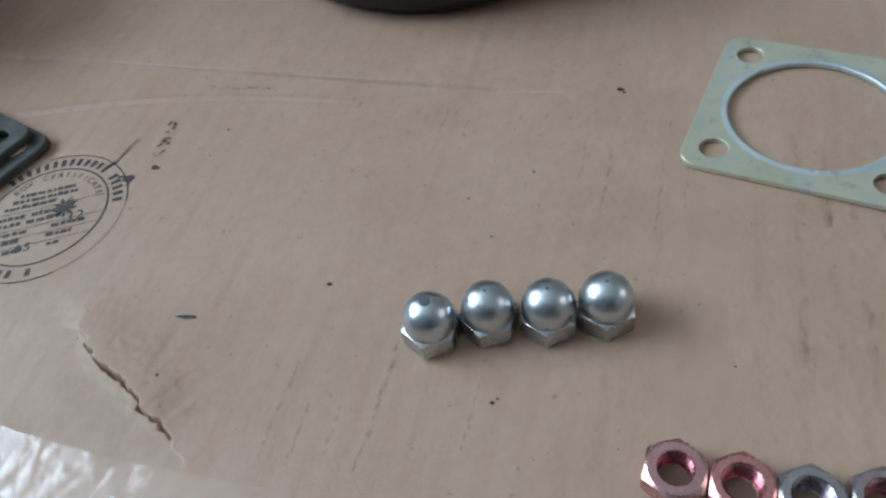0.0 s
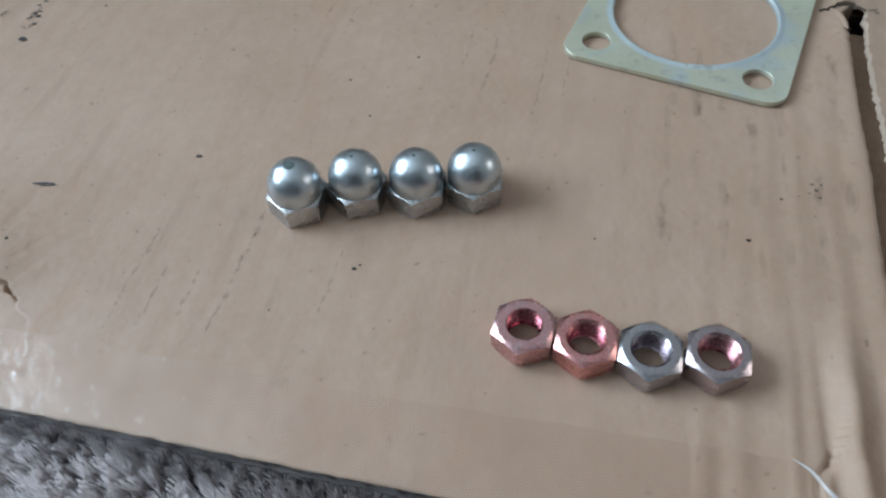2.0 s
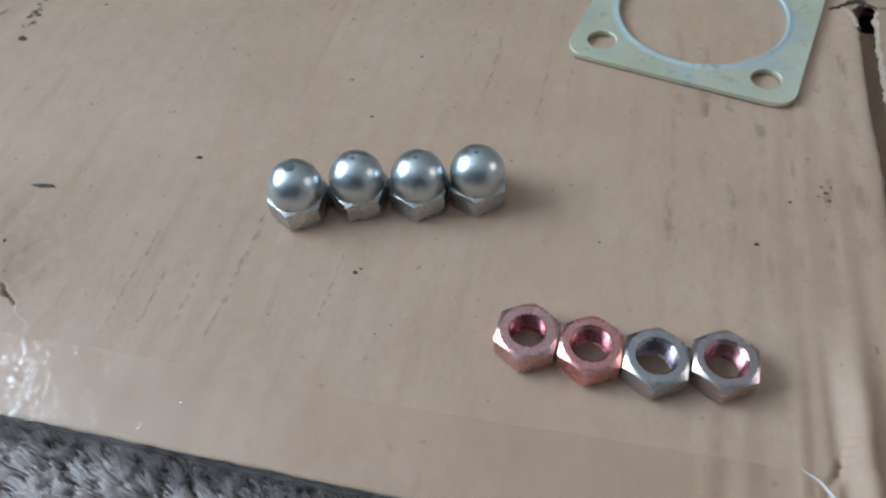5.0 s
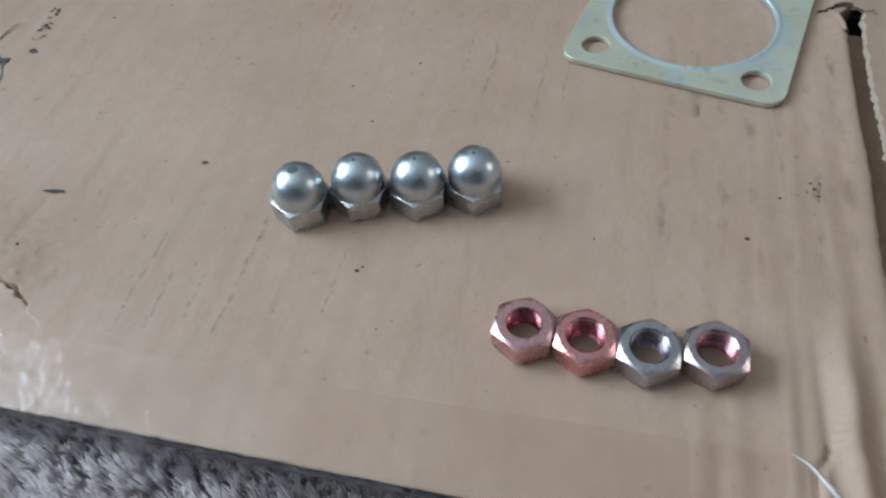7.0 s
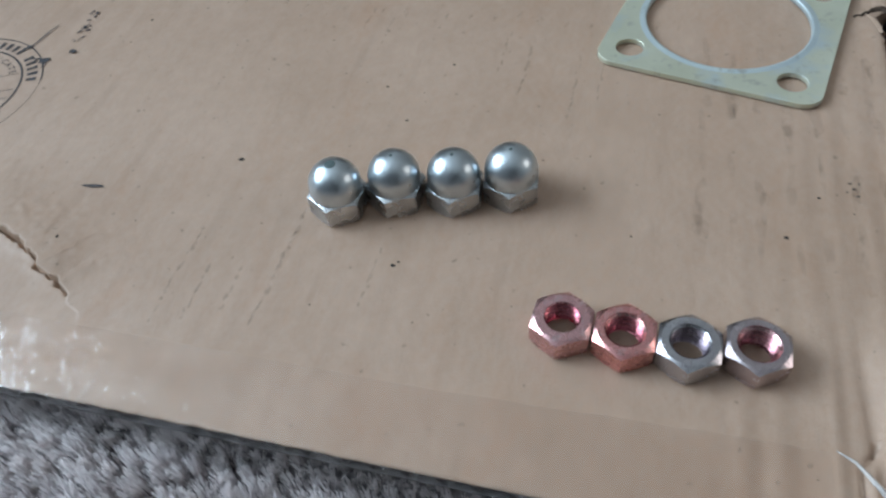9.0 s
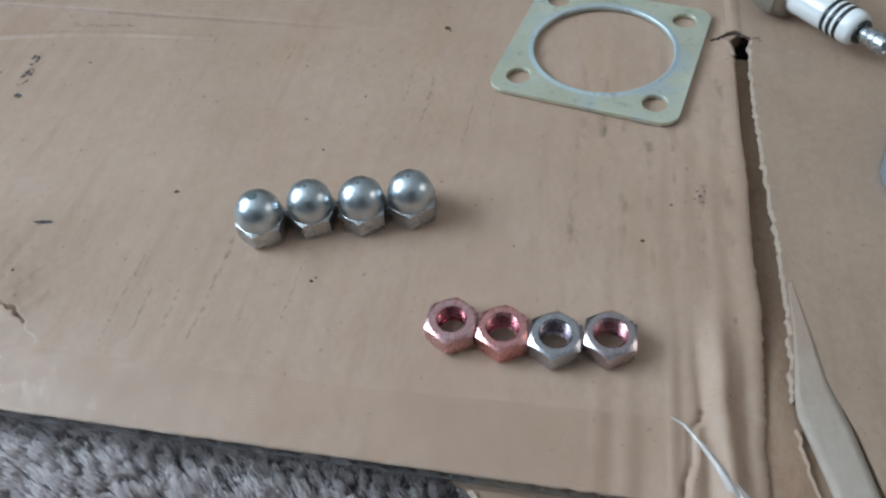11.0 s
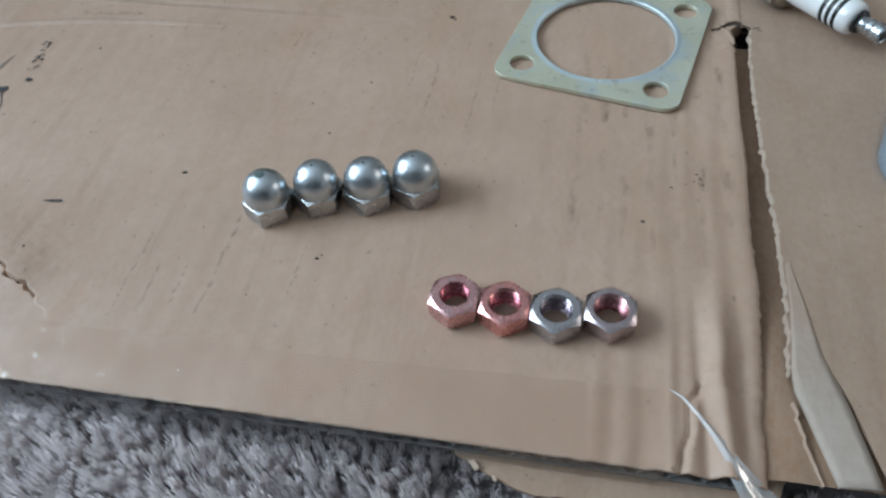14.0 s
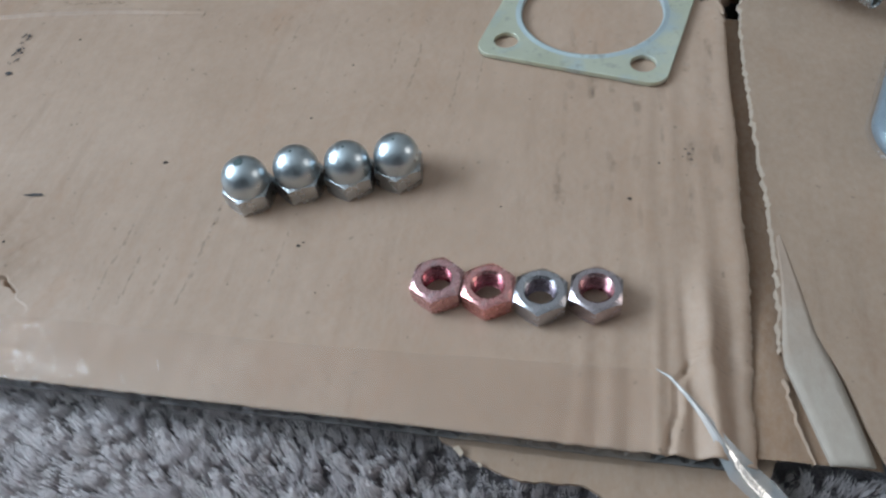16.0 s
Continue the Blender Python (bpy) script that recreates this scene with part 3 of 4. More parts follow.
def small_tear():
    """The split at the end of the slot."""
    root = tagged(new("torn_paper_curl"), "curled torn paper flaps at the end of the slot", "paper scrap")
    bm = bmesh.new()
    path = ragged([(57.0, 148.0), (59.5, 148.8), (62.0, 151.0), (65.0, 152.0), (67.6, 150.8), (69.4, 149.6)], 0.6, 0.9, 90)
    n = len(path) - 1
    loft(bm, [[(x, y - (0.25 + 0.7 * math.sin(math.pi * i / n)) - 0.35 * math.sin(i * 1.7), 0.05 - 0.5 * math.sin(math.pi * i / n)) for i, (x, y) in enumerate(path)], [(x, y - 0.15, 0.35 + 0.75 * math.sin(math.pi * i / n)) for i, (x, y) in enumerate(path)], [(x, y + 0.4 + 0.3 * math.sin(math.pi * i / n), 0.16) for i, (x, y) in enumerate(path)]], closed=False)
    part("dark_curl", bm, BROWN_TEAR, root, "dark curled torn edge")
    bm = bmesh.new()
    edge = ragged([(60.6, 149.4), (62.4, 147.6), (63.4, 145.0), (63.9, 141.0)], 0.6, 0.5, 44)
    n = len(edge) - 1
    loft(bm, [[(x - 0.3 - 0.7 * math.sin(math.pi * i / n), y - 0.2, 0.15) for i, (x, y) in enumerate(edge)], [(x - 0.1, y, 0.45) for x, y in edge], [(x + 0.5, y, 0.25) for x, y in edge], [(x + 0.75, y, -0.6) for x, y in edge]], closed=False)
    part("pale_flap", bm, KRAFT, root, "pale lifted flap of torn paper")
    return root


small_tear()
bm = bmesh.new()
loft(bm, [[(64.9 + dx + 0.25 * noise.noise((y * 0.1, 2.0, 0.0)), y, z) for y in grid_lines([(153.0, 296.0, 3.0)])] for dx, z in ((2.6, -0.15), (1.4, 0.3), (0.2, 0.5), (-1.2, 0.32), (-2.8, -0.15))], closed=False)
part("fold_ridge", bm, KRAFT, BOX, "raised folded crease")


# ---- tape ----
def tape_strip():
    bm = bmesh.new()
    xs = grid_lines([(-330, -180, 6.0), (-180, -60, 1.5), (-60, 15, 2.5), (15, 42.5, 0.7)])
    rows = []
    for v in (0.0, 0.06, 0.12, 0.25, 0.4, 0.55, 0.7, 0.85, 1.0):
        row = []
        for x in xs:
            far = 16.0 + 1.8 * smoothstep(-40, 42, x) + 2.2 * smoothstep(-120, -160, x) + 0.25 * noise.noise((x * 0.1, 0, 0))
            y = -0.35 + (far + 0.35) * v
            row.append((x, y, height(min(x, 62), max(0.0, y)) + 0.32 + (0.12 * noise.noise((x * 0.12, y * 0.2, 15.0)) + 0.12)))
        rows.append(row)
    root = tagged(new("packing_tape"), "clear glossy packing tape along the cardboard edge", "tape")
    loft(bm, rows, closed=False)
    top = part("strip", bm, TAPE, root, "clear crinkled strip on the panel")
    bm = bmesh.new()
    rows = [rows[0], [(x, -0.55, -2.4) for x in xs]]
    rows.append([(x, -1.0 + 0.5 * noise.noise((x * 0.06, 0, 3.0)), -THICK - 0.6 + 0.5 * noise.noise((x * 0.2, 0, 3.0))) for x in xs])
    rows.append([(x, -2.6 + 0.9 * noise.noise((x * 0.06, 2.0, 3.0)), -THICK - 1.8 + 0.7 * noise.noise((x * 0.09, 1.0, 3.0))) for x in xs])
    loft(bm, rows[::-1], closed=False)
    skirt = part("folded_edge", bm, TAPE, root, "clear tape folded down over the cut edge")
    top.visible_shadow = skirt.visible_shadow = False
    return root


tape_strip()


def tape_shred():
    bm = bmesh.new()
    spine = [(43.4, 18.2, 0.6, 0.12), (46.0, 16.4, 1.3, 0.4), (49.0, 12.6, 1.8, 0.6), (52.0, 8.4, 2.0, 0.8), (54.6, 4.4, 1.9, 1.2), (56.2, 1.6, 1.4, 2.0), (58.4, -0.8, -0.2, 2.8), (61.2, -2.2, -2.4, 3.0), (64.4, -3.6, -4.4, 2.8), (67.4, -5.6, -6.0, 2.4), (70.0, -8.0, -7.2, 1.8)]
    rows = []
    for i, (x, y, z, w) in enumerate(spine):
        a, b = spine[max(0, i - 1)], spine[min(len(spine) - 1, i + 1)]
        d = Vector((b[0] - a[0], b[1] - a[1], 0)).normalized()
        row = []
        for k in range(9):
            u = k / 4 - 1
            fold = (0.45 if i < 5 else 0.24) * w * math.sin(u * 4.2 + i * 0.5) * (0.25 + 0.5 * abs(noise.noise((i * 0.7, k * 0.9, 2.0))))
            row.append((x - d.y * u * w, y + d.x * u * w, z + fold + 0.5 * w * (1 - u * u) * max(0.0, 1 - i / 7)))
        rows.append(row)
    loft(bm, rows, closed=False)
    return tagged(finish("tape_shred", bm, SHRED), "twisted translucent shred of clear tape hanging over the edge", "tape")


tape_shred()


# ---- nuts ----
def hex_ring(flat, count, z_of):
    ring = []
    for i in range(count):
        a = 2 * math.pi * i / count
        b = (a % (math.pi / 3)) - math.pi / 6
        r = flat / 2 / math.cos(b)
        ring.append((r * math.cos(a), r * math.sin(a), z_of(r)))
    return ring


def hex_body(bm, flat, high, chamfer_r, bore=None, bore_top=None):
    """A hexagon with its corners turned off; a corner points along +x."""
    count = 72
    slope = math.tan(radians(32))
    rings = []
    inner = bore if bore else 0.0
    if inner:
        rings.append(circle(inner, 0.0, count))
    rings.append(circle(chamfer_r, 0.0, count))
    rings.append(hex_ring(flat, count, lambda r: max(0.0, (r - chamfer_r) * slope)))
    rings.append(hex_ring(flat, count, lambda r: high - max(0.0, (r - chamfer_r) * slope)))
    rings.append(circle(chamfer_r, high, count))
    if bore_top:
        rings.append(circle(bore_top, high, count))
    made = loft(bm, rings, smooth=False, cap_first=not inner)
    return made


def acorn_nut(x, y, turn, flaw):
    root = tagged(empty("acorn_nut", x, y, 0, turn), "shiny zinc-plated domed acorn nut standing on cardboard" if not flaw else "zinc-plated domed acorn nut with a dark spot on its crown", "acorn nut", "row of four acorn nuts")
    bm = bmesh.new()
    hex_body(bm, ACORN_FLAT, ACORN_HEX, ACORN_FLAT / 2 - 0.06, bore_top=ACORN_R - 0.1)
    part("hex_base", bm, ZINC_DULL, root, "dull machined hexagon base")
    bm = bmesh.new()
    rings = [circle(ACORN_R - 0.05, ACORN_HEX - 0.1, 56), circle(ACORN_R - 0.02, ACORN_HEX + 0.06, 56)]
    neck = ACORN_TOP - ACORN_R * 1.0
    rings.append(circle(ACORN_R * 0.995, neck, 56))
    for i in range(1, 15):
        a = math.pi / 2 * i / 15
        rings.append(circle(ACORN_R * math.cos(a), neck + ACORN_R * math.sin(a), 56))
    made = loft(bm, rings, smooth=True)
    tip = bm.verts.new((0, 0, ACORN_TOP))
    for i in range(56):
        bm.faces.new((made[-1][i], made[-1][(i + 1) % 56], tip)).smooth = True
    part("dome", bm, ZINC, root, "smooth shiny domed cap")
    # small pip left on the crown
    bm = bmesh.new()
    r = 1.25 if flaw else 0.42
    loft(bm, [circle(r, ACORN_TOP - 0.012 - r * r / (2 * ACORN_R) + 0.05, 14), circle(r * 0.7, ACORN_TOP + 0.03, 14)], cap_last=True)
    part("crown_spot", bm, CROWN_SPOT, root, "dark spot on the crown")
    return root


CROWN_SPOT = metal("dull_crown_spot", (0.09, 0.125, 0.125), (0.14, 0.18, 0.18), 0.6, 300, metallic=0.4)
ACORN_FLAT, ACORN_HEX, ACORN_R, ACORN_TOP = 12.0, 5.8, 5.92, 13.55
for x, y, turn, flaw in ((-59.2, 57.8, -92, True), (-46.8, 62.5, -95, False), (-33.7, 64.9, -85.5, False), (-21.5, 68.5, -82.3, False)):
    acorn_nut(x, y, turn, flaw)

NUT_FLAT, NUT_HIGH = 11.3, 5.7


def hex_nut(x, y, turn, label, body, bore, mouth, lip):
    root = tagged(empty("hex_nut", x, y, 0, turn), label, "hex nut", "row of four hex nuts")
    bm = bmesh.new()
    hex_body(bm, NUT_FLAT, NUT_HIGH, NUT_FLAT / 2 - 0.45, bore=3.8, bore_top=mouth)
    part("nut_body", bm, body, root)
    bm = bmesh.new()
    count, pitch, minor, major = 48, 1.25, 3.25, 3.85
    z = NUT_HIGH - 0.15 - 0.9 * (mouth - minor - 0.1)
    loft(bm, [circle(mouth, NUT_HIGH, count), circle(mouth - 0.06, NUT_HIGH - 0.15, count), circle(minor + 0.1, z, count)], smooth=False)
    part("countersink", bm, lip, root, "bevelled mouth of the bore")
    bm = bmesh.new()
    rings = [circle(minor + 0.1, z, count)]
    z -= 0.08
    while z > 0.7:
        for r, dz in ((minor, 0.0), (minor, 0.22), (major, 0.6), (major, 0.72)):
            rings.append([(r * math.cos(2 * math.pi * i / count), r * math.sin(2 * math.pi * i / count), max(0.3, z - dz - pitch * (i / count if i < count else 0) * 0.0)) for i in range(count)])
        z -= pitch
    rings += [circle(minor, 0.28, count), circle(3.8, 0.0, count)]
    loft(bm, rings, smooth=False)
    part("threaded_bore", bm, bore, root, "threaded inside of the nut")
    return root


for x, y, turn, label, body, bore, mouth, lip in (
    (-5.1, 33.1, -94.4, "worn copper-plated hex nut with a red copper bore", COPPER_PALE, COPPER_BORE, 3.5, COPPER_PALE),
    (6.65, 32.5, -91.7, "copper-plated hex nut with a red copper bore", COPPER, COPPER_BORE, 3.85, COPPER),
    (18.3, 32.2, -91.5, "grey plated steel hex nut with a grey bore", STEEL_NUT, GREY_BORE, 3.8, STEEL_NUT),
    (30.25, 33.9, -91.2, "grey steel hex nut with a copper-red bore", STEEL_MAUVE, DULL_BORE, 3.95, COPPER_PALE),
):
    hex_nut(x, y, turn, label, body, bore, mouth, lip)


# ---- gaskets ----
def rounded_square(half, r, z, count=9):
    ring = []
    for k, (sx, sy) in enumerate(((1, 1), (-1, 1), (-1, -1), (1, -1))):
        for i in range(count):
            a = math.pi / 2 * (k + i / (count - 1))
            ring.append((sx * (half - r) + r * math.cos(a), sy * (half - r) + r * math.sin(a), z))
    return ring


def plate(bm, half, corner, bolt, bolt_r, hole_r, z0, z1, bevel=0.25):
    """A square plate with rounded corners, four bolt holes and a large round hole."""
    outer = [bm.verts.new(p) for p in rounded_square(half, corner, z1)]
    loops = [outer]
    for sx, sy in ((1, 1), (-1, 1), (-1, -1), (1, -1)):
        loops.append([bm.verts.new(p) for p in circle(bolt_r, z1, 28, sx * bolt, sy * bolt)])
    loops.append([bm.verts.new(p) for p in circle(hole_r, z1, 72)])
    edges = [bm.edges.new((loop[i], loop[(i + 1) % len(loop)])) for loop in loops for i in range(len(loop))]
    bmesh.ops.triangle_fill(bm, use_beauty=True, use_dissolve=False, edges=edges)
    top = bm.faces[:]
    for f in top:
        if f.normal.z < 0:
            f.normal_flip()
    made = bmesh.ops.extrude_face_region(bm, geom=top)
    moved = [v for v in made["geom"] if isinstance(v, bmesh.types.BMVert)]
    bmesh.ops.translate(bm, vec=(0, 0, z0 - z1), verts=moved)
    bmesh.ops.recalc_face_normals(bm, faces=bm.faces)
    sharp = [e for e in bm.edges if len(e.link_faces) == 2 and e.calc_face_angle(0) > 1.0]
    bmesh.ops.bevel(bm, geom=sharp, offset=bevel, segments=1, affect="EDGES")


def flange_gasket():
    root = tagged(empty("flange_gasket", 24.85, 139.8, 0, -12.9), "square yellowish zinc flange gasket with four bolt holes", "gasket")
    bm = bmesh.new()
    plate(bm, 28.3, 5.2, 20.6, 3.7, 22.2, 0.35, 1.75, 0.09)
    part("plate", bm, GASKET, root, "yellowish passivated sheet metal plate")
    bm = bmesh.new()
    profile = ((23.3, 1.76), (22.7, 1.81), (22.2, 1.96), (21.8, 1.98), (21.5, 1.85), (21.4, 1.5), (21.4, 0.5), (21.8, 0.15), (22.3, 0.2))
    loft(bm, [circle(r, z, 96) for r, z in profile], smooth=True)
    part("rolled_rim", bm, GASKET_RIM, root, "shiny bluish rolled rim round the opening")
    return root


flange_gasket()


def plate_stack():
    for x, y, z, turn, half, mat, label in (
        (-243.0, 89.5, 0.3, -20, 34.0, PLATE_DARK, "dark oily metal gasket plate at the bottom of a stack"),
        (-246.0, 91.3, 3.2, -20, 32.0, PLATE_DARK, "dark oily metal gasket plate in a stack"),
        (-260.5, 93.4, 6.2, -23, 29.0, PLATE_BLUE, "grey-blue metal gasket plate on top of a stack"),
    ):
        bm = bmesh.new()
        plate(bm, half, 5.0, half - 9.0, 4.2, 19.0, 0.0, 2.7, 0.4)
        ob = finish("gasket_plate", bm, mat)
        ob.matrix_world = pose(x * MM, y * MM, z * MM, 0, 0, turn)
        tagged(ob, label, "gasket", "stack of gasket plates")


plate_stack()


# ---- spark plug ----
def turned(bm, profile, count=40, smooth=True, caps=(False, False)):
    return loft(bm, [circle(r, z, count) for z, r in profile], smooth=smooth, cap_first=caps[0], cap_last=caps[1])


def spark_plug():
    """Built along +z from the terminal's tip backwards, then laid down."""
    root = tagged(new("spark_plug"), "spark plug with white ribbed insulator lying on cardboard", "spark plug")
    bm = bmesh.new()
    turned(bm, ((0.5, 1.75), (0.05, 2.0), (0.0, 2.2), (0.25, 2.55), (0.6, 2.68), (1.7, 2.7), (1.9, 2.62), (2.1, 2.7), (3.5, 2.68), (3.9, 2.45), (4.4, 2.4), (4.7, 2.55), (5.3, 2.55), (5.6, 2.35), (8.8, 2.35)))
    terminal = part("terminal", bm, TERMINAL, root, "shiny metal terminal with a hollow tip")
    # the hollow's shade is given by the darker shell metal
    bm = bmesh.new()
    turned(bm, ((4.5, 1.5), (0.5, 1.76)), caps=(True, False))
    part("socket", bm, SHELL, terminal, "dark hollow in the terminal's tip")
    bm = bmesh.new()
    turned(bm, ((8.2, 2.9), (8.4, 3.4), (9.3, 3.55), (9.6, 3.4)), caps=(True, False))
    part("terminal_ring", bm, BLACK_GLAZE, root, "black ring")
    bm = bmesh.new()
    profile = [(9.2, 2.5), (9.3, 3.8), (9.9, 4.6), (11.0, 5.05), (13.0, 5.15)]
    for k in range(3):
        z = 13.6 + 2.3 * k
        profile += [(z, 5.15), (z + 0.2, 4.95), (z + 1.0, 4.95), (z + 1.2, 5.15)]
    profile += [(20.6, 5.2), (33.5, 5.3)]
    turned(bm, profile, 48)
    insulator = part("insulator", bm, CERAMIC, root, "glossy white ceramic insulator")
    for k in range(3):
        z = 13.6 + 2.3 * k
        bm = bmesh.new()
        turned(bm, ((z - 0.1, 5.0), (z, 5.22), (z + 1.25, 5.22), (z + 1.35, 5.0)), 48)
        part("groove_band", bm, BLACK_GLAZE, insulator, "black groove band")
    bm = bmesh.new()
    for a0, z0, w, l in ((3.4, 22.0, 0.28, 3.2), (3.75, 22.6, 0.2, 2.2), (3.1, 24.0, 0.25, 1.6)):
        rows = [[((5.3) * math.cos(a0 + w * u), 5.3 * math.sin(a0 + w * u), z0 + l * v) for u in (0, 0.5, 1)] for v in (0, 1)]
        loft(bm, rows, closed=False)
    part("print_mark", bm, GREEN_PRINT, insulator, "dark green printed mark")
    bm = bmesh.new()
    turned(bm, ((32.6, 5.4), (32.8, 6.6), (33.8, 7.4), (34.6, 7.6)), 40, caps=(True, False))
    rings = [circle(7.4, 34.4, 72), hex_ring(16.0, 72, lambda r: 34.4 + (r - 7.4) * 0.5), hex_ring(16.0, 72, lambda r: 43.0 - (r - 7.9) * 0.4), circle(7.4, 43.2, 72)]
    loft(bm, rings, smooth=False, cap_last=True)
    turned(bm, ((43.0, 6.9), (46.0, 7.8), (47.0, 7.8), (47.2, 6.6)))
    thread = []
    z = 47.2
    while z < 65:
        thread += [(z, 5.9), (z + 0.5, 6.6), (z + 0.75, 6.6), (z + 1.25, 5.9)]
        z += 1.25
    turned(bm, thread + [(66.0, 5.7)], 32, smooth=False, caps=(False, True))
    part("shell", bm, SHELL, root, "dull nickel hexagon shell and thread")
    bm = bmesh.new()
    box(bm, -1.3, 1.3, 3.6, 4.9, 65.5, 68.5), box(bm, -1.3, 1.3, 0.0, 4.9, 68.3, 69.6)
    part("ground_electrode", bm, SHELL, root)
    tip, back = Vector((102.6, 135.2, 9.4)), Vector((-0.615, 0.787, -0.03)).normalized()
    turn = back.to_track_quat("Z", "Y").to_matrix().to_4x4()
    root.matrix_world = Matrix.Translation(tip * MM) @ turn @ pose(0, 0, 0, 0, 0, 30)
    return root


spark_plug()


# ---- wrapped casting ----
def wrapped_casting():
    root = tagged(empty("wrapped_casting", 113.5, 91.5, 0, 71.0), "grey cast metal part sealed in clear glossy plastic wrap", "metal part")
    # local x runs along the long side, local -y to the right; the rounded corner's centre is the origin
    def outline(grow, z, count=14):
        r = 17.0 + grow
        ring = []
        corners = ((0.0, 0.0, 90, 180), (0.0, -58.0, 180, 270), (78.0, -58.0, 270, 360), (78.0, 0.0, 0, 90))
        for cx, cy, a0, a1 in corners:
            for i in range(count):
                a = radians(a0 + (a1 - a0) * i / (count - 1))
                ring.append((cx + r * math.cos(a), cy + r * math.sin(a), z))
        return ring

    bm = bmesh.new()
    steps = ((-0.7, 0.2), (-0.2, 0.8), (-0.3, 2.0), (-0.9, 3.3), (-1.7, 4.0), (-2.6, 4.25), (-3.3, 4.2), (-3.8, 3.9))
    loft(bm, [outline(g, z, 26) for g, z in steps], smooth=True, cap_first=True)
    part("rim", bm, CAST, root, "grey cast metal rim")
    bm = bmesh.new()
    loft(bm, [outline(g, z) for g, z in ((-3.8, 3.9), (-4.1, 3.4), (-4.9, 1.8), (-5.8, 0.8))], smooth=True)
    part("inner_wall", bm, CAST_INNER, root, "sloping inner wall, shade put into its darker colour")
    bm = bmesh.new()
    loft(bm, [outline(-5.0, 0.85), outline(-15.5, 0.8)], smooth=False, cap_last=True)
    part("recess", bm, CAST_DARK, root, "recess inside the rim, coloured dark for its shade")
    bm = bmesh.new()
    floor = [[(x, y, z + 0.15 * noise.noise((x * 0.4, y * 0.4, 2.0))) for y in (12.0, 4.0, -4.0, -30.0, -62.0)] for x, z in ((-12.2, 1.9), (-8.0, 1.8), (-3.0, 1.6), (3.0, 1.2), (8.0, 0.75))]
    loft(bm, floor, closed=False)
    part("web", bm, CAST_INNER, root, "grey web inside the rim, shade put into its colour")
    for y0, w in ((7.9, 1.2), (-12.0, 1.3), (-32.0, 1.3), (-50.0, 1.3)):
        bm = bmesh.new()
        rows = []
        for x in (-12.0, 10.0, 40.0, 84.0):
            yc = y0 - 0.13 * x
            rows.append([(x, yc - w, 0.8), (x, yc - w * 0.6, 3.2), (x, yc - w * 0.3, 3.6), (x, yc + w * 0.3, 3.6), (x, yc + w * 0.6, 3.2), (x, yc + w, 0.8)])
        loft(bm, rows, closed=False, smooth=False)
        part("fin", bm, CAST, root, "raised cast fin")
    bm = bmesh.new()
    steps = ((1.0, 0.12), (0.3, 0.4), (0.1, 1.0), (0.1, 2.0), (-0.3, 3.2), (-0.9, 4.2), (-1.7, 4.8), (-2.6, 5.0), (-4.5, 4.9), (-8.0, 4.5), (-12.0, 4.3))
    made = loft(bm, [outline(g, z, 26) for g, z in steps], smooth=True, cap_last=True)
    for v in bm.verts:
        k = noise.noise((v.co.x * 0.22, v.co.y * 0.22, v.co.z * 0.3 + 3.0)) * 0.5 + noise.noise((v.co.x * 0.7, v.co.y * 0.7, v.co.z * 0.5)) * 0.28
        v.co.x += k * 0.45
        v.co.y += k * 0.45
        v.co.z = max(0.12, v.co.z + 0.35 * k)
    wrap = part("plastic_wrap", bm, BAG, root, "clear crinkled plastic wrap")
    wrap.visible_shadow = False
    return root


wrapped_casting()


# ---- dark round things at the back ----
def dark_pot():
    bm = bmesh.new()
    turned(bm, ((0.2, 60.0), (0.8, 65.0), (3.0, 69.5), (8.0, 73.0), (20.0, 75.0), (44.0, 76.0), (46.5, 75.0), (47.0, 71.0), (44.0, 69.0)), 80, caps=(True, True))
    ob = tagged(finish("rubber_pot", bm, DARK_POT), "black round rubber-like pot standing on cardboard", "pot")
    ob.matrix_world = pose(-0.102, 0.2515, 0)
    bm = bmesh.new()
    turned(bm, ((0.2, 38.0), (1.5, 43.0), (8.0, 46.5), (30.0, 48.0), (56.0, 46.0), (66.0, 40.0), (71.0, 26.0)), 56, caps=(True, True))
    ob = tagged(finish("brown_jar", bm, BROWN_LUMP), "dark brown rounded jar standing on cardboard", "jar")
    ob.matrix_world = pose(-0.329, 0.170, 0)


dark_pot()


# ---- print and marks on the cardboard ----
def skin(x, y):
    return height(x, y) + 0.14


def arc_band(bm, r0, r1, a0, a1, cx, cy, z=None, steps=None):
    n = steps or max(2, round(abs(a1 - a0) / 5))
    rows = [[], []]
    for i in range(n + 1):
        a = radians(a0 + (a1 - a0) * i / n)
        for row, r in zip(rows, (r0, r1)):
            x, y = cx + r * math.cos(a), cy + r * math.sin(a)
            row.append((x, y, skin(x, y)))
    loft(bm, rows, closed=False, smooth=False)


def letters(bm, text, size, place):
    """Adds letters, each laid down by place(index) -> (x, y, degrees)."""
    for i, ch in enumerate(text):
        if ch == " ":
            continue
        curve = bpy.data.curves.new("letter", "FONT")
        curve.body, curve.size, curve.align_x = ch, size, "CENTER"
        ob = bpy.data.objects.new("letter", curve)
        mesh = bpy.data.meshes.new_from_object(ob)
        x, y, turn = place(i)
        m = Matrix.Translation((x, y, skin(x, y) + 0.02)) @ Euler((0, 0, radians(turn))).to_matrix().to_4x4()
        mesh.transform(m)
        bm.from_mesh(mesh)
        bpy.data.meshes.remove(mesh), bpy.data.objects.remove(ob), bpy.data.curves.remove(curve)


